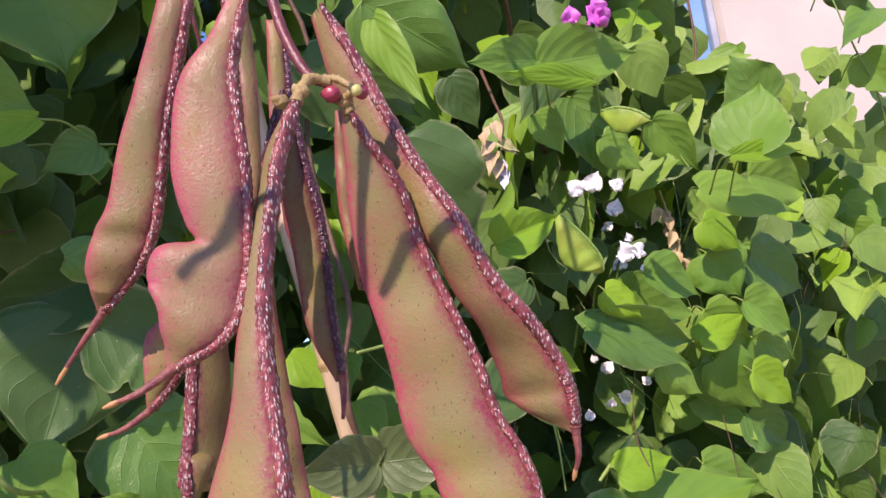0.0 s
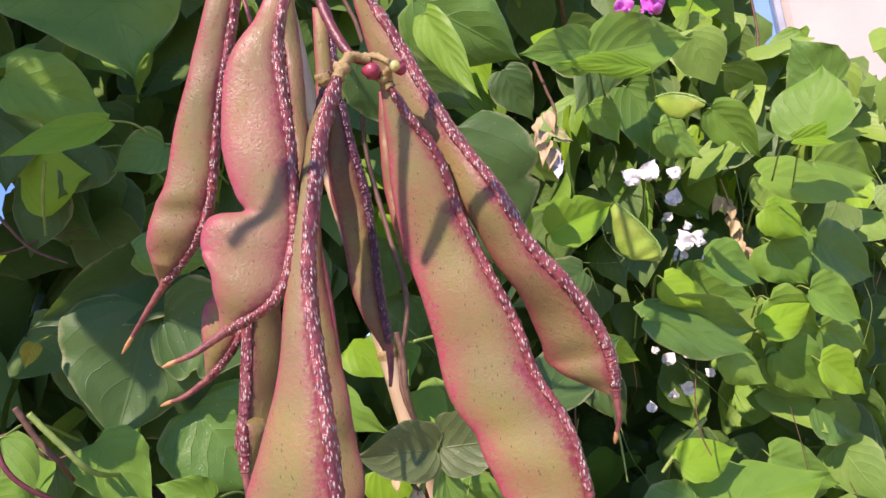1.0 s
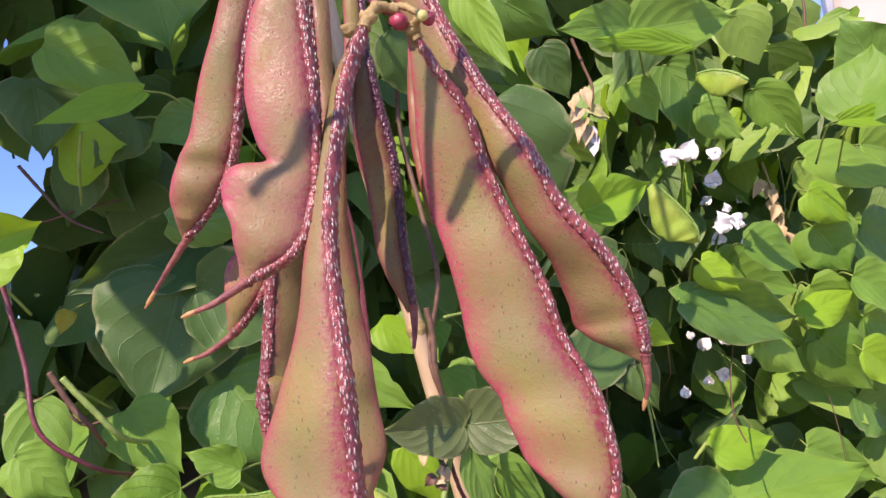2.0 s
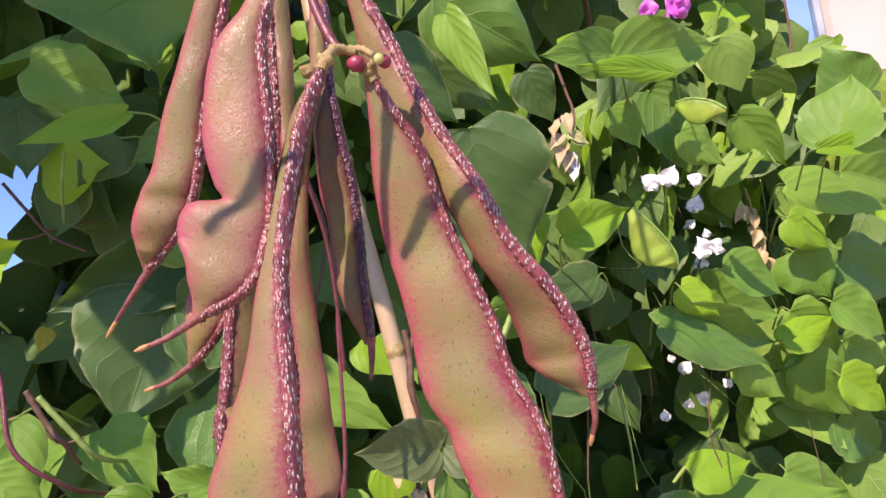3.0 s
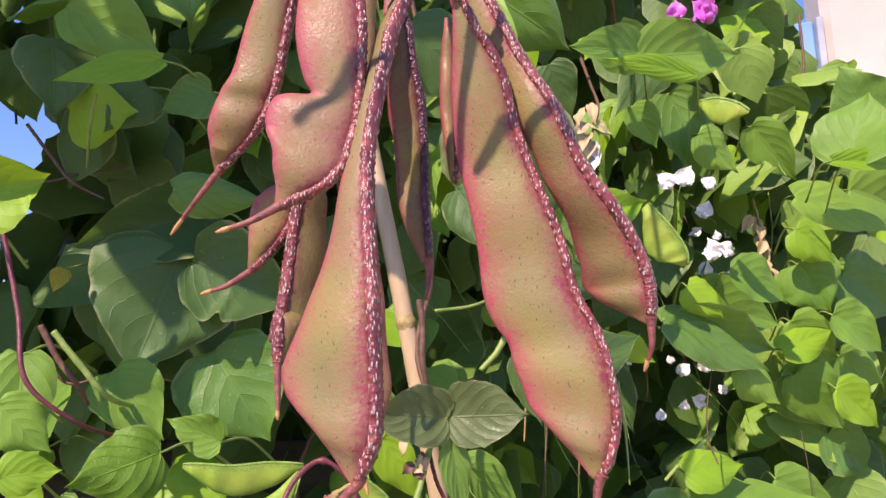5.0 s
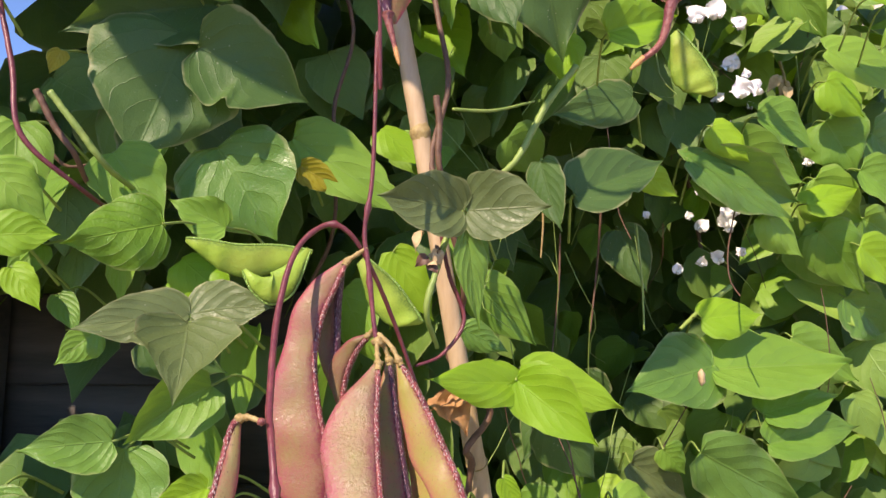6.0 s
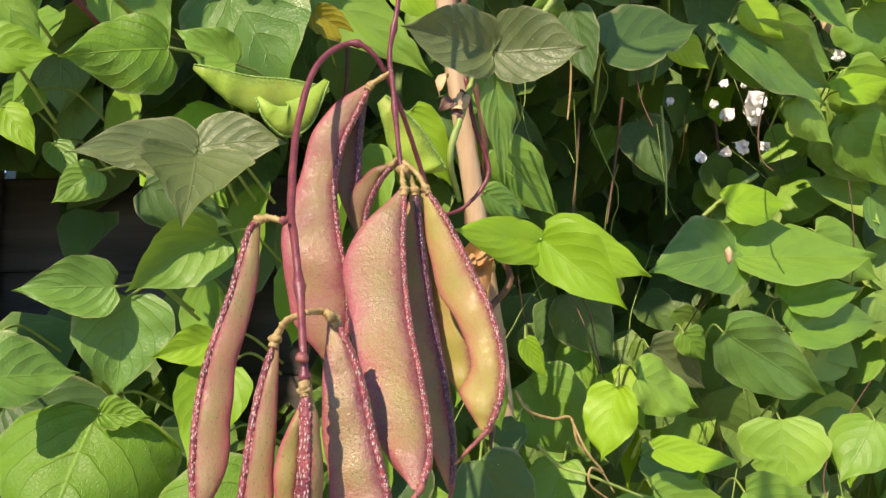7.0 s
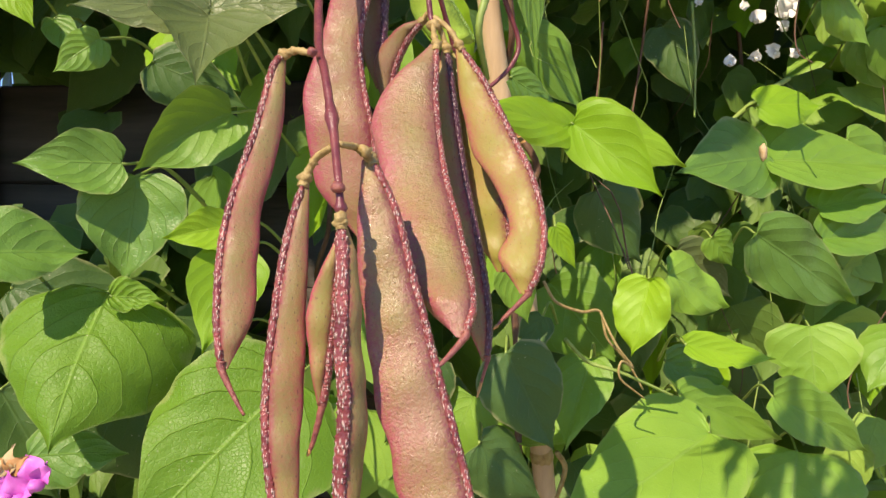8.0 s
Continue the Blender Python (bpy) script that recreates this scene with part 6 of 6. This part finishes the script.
# ---- filler leaves: parts near the face of the hedge, one mass behind them ----
def hollow(x, z, off=0.1):
    """Where the hedge is thin or set back."""
    back = 0.42 * math.exp(-(((x - 0.26) / 0.10) ** 2) - (((z - 1.29) / 0.12) ** 2))
    back += 0.10 * math.exp(-(((x - 0.43) / 0.045) ** 2) - (((z - 1.50) / 0.07) ** 2))
    edge = -0.54 * (off - 0.1)
    far = hedge_y(x) + off - 0.6
    gap = (x < -0.114 + edge and 1.435 + 0.25 * far < z < 1.555 + 0.50 * far) or (x < -0.045 - 0.42 * (off - 0.1) and 1.14 < z < 1.29)
    deep = off - 0.1
    xs, zs = x - 0.49 * deep, z - 0.42 * deep
    torn = xs > 0.46 and 1.53 < zs < 1.76 and noise.noise(Vector((xs * 26, zs * 30, 5))) > (0.16 if xs < 0.56 else 0.04)
    return back, gap or torn


def random_blade(rng, x, z, off, size):
    y = hedge_y(x) + off
    ax = np.array([rng.normal(0, 0.5), rng.normal(-0.1, 0.25), -0.8 + rng.normal(0, 0.35)])
    ax /= np.linalg.norm(ax)
    nz = np.array([-0.25 + rng.normal(0, 0.35), -0.75 + rng.normal(0, 0.25), 0.45 + rng.normal(0, 0.35)])
    length = size * rng.uniform(0.75, 1.25)
    base = np.array([x, y, z]) - ax * length * 0.5
    return base, base + ax * length, length * rng.uniform(0.72, 0.95), nz


def hedge_top(x, off=0.1):
    """The hedge is tall on the left and drops towards the house."""
    if x < 0.44 + 0.30 * off:
        return 2.05
    return 1.755 - 0.10 * (x - 0.5) + 0.05 * noise.noise(Vector((x * 5, 0, 3)))



rng = np.random.default_rng(7)
for vine, x0, x1, z0, z1, many in (
    (vine_left, -0.30, 0.10, 0.90, 1.75, 44),
    (vine_mid, 0.05, 0.30, 0.90, 1.60, 45),
    (vine_right, 0.30, 0.80, 0.90, 1.60, 75),
    (vine_top, -0.10, 0.70, 1.50, 1.85, 60),
):
    for i in range(many):
        x, z = rng.uniform(x0, x1), rng.uniform(z0, z1)
        off = rng.uniform(0.05, 0.14) + (0.10 if x0 > 0.2 or z0 > 1.4 else 0.0)
        back, gap = hollow(x, z, off)
        if gap or z > hedge_top(x, off):
            continue
        b, t, w, nz = random_blade(rng, x, z, off + back, 0.062)
        mat = (LEAF_DARK, LEAF_MID, LEAF_MID, LEAF_MID, LEAF_YOUNG)[rng.integers(5)]
        blade("leaf", b, t, w, nz, mat, vine, shape=("ovate", "round", "rhombic")[rng.integers(3)], seed=int(rng.integers(9999)), res=(10, 8))


# unseen leaves above, added to cast shade on the left of the hedge
for i in range(50):
    x, z = rng.uniform(-0.42, 0.06), rng.uniform(1.74, 1.98)
    b, t, w, nz = random_blade(rng, x, z, rng.uniform(-0.28, -0.04) - 0.2 * (z - 1.74), 0.075)
    blade("leaf", b, t, w, nz, (LEAF_DARK, LEAF_MID)[i % 2], vine_top, seed=int(rng.integers(9999)), res=(10, 8))


# more unseen leaves to the far left, added to shade hedge and fence
for i in range(110):
    x, z = rng.uniform(-0.90, -0.28), rng.uniform(1.55, 1.98)
    b, t, w, nz = random_blade(rng, x, z, rng.uniform(0.30, 0.58) - hedge_y(x), 0.080)
    blade("leaf", b, t, w, nz, (LEAF_DARK, LEAF_MID)[i % 2], vine_left, seed=int(rng.integers(9999)), res=(10, 8))


# unseen high leaves, added to block sun and sky from the upper left
for i in range(60):
    x, z = rng.uniform(-0.75, -0.12), rng.uniform(1.95, 2.15)
    b, t, w, nz = random_blade(rng, x, z, rng.uniform(0.10, 0.60) - hedge_y(x), 0.085)
    blade("leaf", b, t, w, nz, (LEAF_DARK, LEAF_MID)[i % 2], vine_left, seed=int(rng.integers(9999)), res=(10, 8))


def leaf_mass(name, label, count, box, offs, size, seed, top, holes=0.42, material=LEAF_DEEP):
    """Many small leaves in one mesh."""
    rng = np.random.default_rng(seed)
    verts, faces, uvs = [], [], []
    x0, x1, z0, z1 = box
    for i in range(count):
        x, z = rng.uniform(x0, x1), rng.uniform(z0, z1)
        off = rng.uniform(*offs)
        if z > top(x, off):
            continue
        back, gap = hollow(x, z, off)
        if gap and (x > 0 or rng.random() < 0.96):
            continue
        thin = noise.noise(Vector((x * 6.0, z * 6.0, seed)))
        if thin > holes:
            continue
        b, t, w, nz = random_blade(rng, x, z, off + back, size)
        v, f, u = blade_mesh(b, t, w, nz, ("ovate", "round")[i % 2], 0.16, 0.12, 0.03, 0.0, int(rng.integers(9999)), (6, 4))
        k = len(verts)
        verts += v
        faces += [tuple(q + k for q in g) for g in f]
        uvs += u
    ob = part(name, mesh_of(name, verts, faces, material, uvs))
    return tagged(ob, label, "foliage", kind="stuff")


leaf_mass("hedge_foliage", "bean leaves deep inside the hedge, shade put into their green", 1700, (-0.60, 0.75, 0.55, 2.05), (0.14, 0.34), 0.070, 11, hedge_top)
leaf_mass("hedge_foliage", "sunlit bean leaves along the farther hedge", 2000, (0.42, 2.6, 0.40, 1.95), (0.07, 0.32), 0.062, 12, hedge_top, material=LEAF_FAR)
leaf_mass("hedge_foliage", "leaves at the back of the hedge, darkened to stand for shade", 4600, (-0.80, 1.1, 0.60, 2.05), (0.34, 0.80), 0.105, 13, hedge_top, 9.0)


def twig_mass(name, label, count, box, offs, seed):
    """A tangle of thin stems and tendrils in one mesh."""
    rng = np.random.default_rng(seed)
    verts, faces = [], []
    for i in range(count):
        x, z = rng.uniform(box[0], box[1]), rng.uniform(box[2], box[3])
        p = np.array([x, hedge_y(x) + rng.uniform(*offs), z])
        step = np.array([rng.normal(0, 0.25), rng.normal(0, 0.25), -1.0 if rng.random() < 0.8 else 0.6])
        pts = [p]
        for k in range(4):
            step = step + rng.normal(0, 0.22, 3)
            pts.append(pts[-1] + step / np.linalg.norm(step) * rng.uniform(0.02, 0.045))
        c = spline(pts, 9)
        r = rng.uniform(0.0003, 0.0007)
        k0 = len(verts)
        for q in c:
            for a in range(4):
                verts.append(q + r * np.array([math.cos(a * 1.571), math.sin(a * 1.571), 0.3 * math.sin(a * 1.571)]))
        for k in range(9):
            for a in range(4):
                b = (a + 1) % 4
                faces.append((k0 + 4 * k + a, k0 + 4 * k + b, k0 + 4 * k + 4 + b, k0 + 4 * k + 4 + a))
    return tagged(part(name, mesh_of(name, verts, faces, STEM_BROWN if seed % 2 else STEM_GREEN)), label, "stems", kind="stuff")


twig_mass("thin_stems", "tangle of thin dry brown stems in the hedge", 30, (0.16, 0.75, 1.05, 1.65), (0.05, 0.25), 21)
twig_mass("thin_stems", "tangle of thin green stems in the hedge", 70, (0.05, 0.85, 0.98, 1.65), (0.04, 0.25), 22)

# ---- cane ----
cane = tagged(empty("garden_cane", (0.20, 0.78, 0.0)), "smooth tan bamboo cane that carries the vine", "cane")
cane_line = [(0.235, 0.86, 0.0), (0.19, 0.83, 0.8), (0.160, 0.785, 1.12), (0.152, 0.765, 1.19), (0.118, 0.745, 1.41), (0.085, 0.74, 1.60), (0.05, 0.74, 1.9)]
part("shaft", tube("shaft", cane_line, [0.0078, 0.0072, 0.0064], CANE, 16, 120, 0.01, 3), cane)
cane_places = spline(cane_line, 120)
for k in (30, 50, 62, 79, 96, 112):
    ring = [cane_places[k - 1] * 0.6 + cane_places[k] * 0.4, cane_places[k], cane_places[k + 1] * 0.6 + cane_places[k] * 0.4]
    part("node_ring", tube("node_ring", ring, [0.0066, 0.0082, 0.0066], STALK_TAN, 16, 8, 0.02, k), cane, "raised pale joint ring")

# ---- fence of weathered boards behind the leaves ----
fence = tagged(empty("board_fence", (-0.45, 1.0, 0.0)), "weathered board fence behind the vine, darkened to stand for shade", "fence", kind="structure")


def board(x0, x1, y0, y1, z0, z1):
    bm = bmesh.new()
    bmesh.ops.create_cube(bm, size=1.0)
    for v in bm.verts:
        v.co = Vector(((x0 + x1) / 2 + v.co.x * (x1 - x0), (y0 + y1) / 2 + v.co.y * (y1 - y0), (z0 + z1) / 2 + v.co.z * (z1 - z0)))
    bmesh.ops.bevel(bm, geom=bm.edges[:], offset=min(x1 - x0, y1 - y0, z1 - z0) * 0.12, segments=1, affect="EDGES")
    me = bpy.data.meshes.new("board")
    bm.to_mesh(me)
    bm.free()
    return me


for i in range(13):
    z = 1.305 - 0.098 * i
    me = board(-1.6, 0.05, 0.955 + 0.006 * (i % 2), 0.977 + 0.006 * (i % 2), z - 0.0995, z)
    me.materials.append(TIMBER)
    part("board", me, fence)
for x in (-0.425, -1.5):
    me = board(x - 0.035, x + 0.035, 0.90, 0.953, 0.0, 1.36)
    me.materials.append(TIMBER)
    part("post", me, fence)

# ---- house corner far behind ----
house = tagged(empty("house", (2.0, 3.3, 0)), "cream rendered house wall with a blue door edge", "house")
for name, x0, x1, y0, y1, z0, z1, mat in (
    ("wall", 1.135, 6.0, 3.20, 3.45, 0.0, 5.2, WALL),
    ("door", 0.93, 1.11, 3.22, 3.30, 0.0, 2.75, BLUE),
    ("door_post", 1.11, 1.135, 3.19, 3.30, 0.0, 2.75, GREY),
):
    me = board(x0, x1, y0, y1, z0, z1)
    me.materials.append(mat)
    part(name, me, house)

# ---- setting ----
ground = tagged(part("ground", mesh_of("ground", [(-400, -400, 0), (400, -400, 0), (400, 400, 0), (-400, 400, 0)], [(0, 1, 2, 3)], SOIL, smooth=False)), kind="structure")
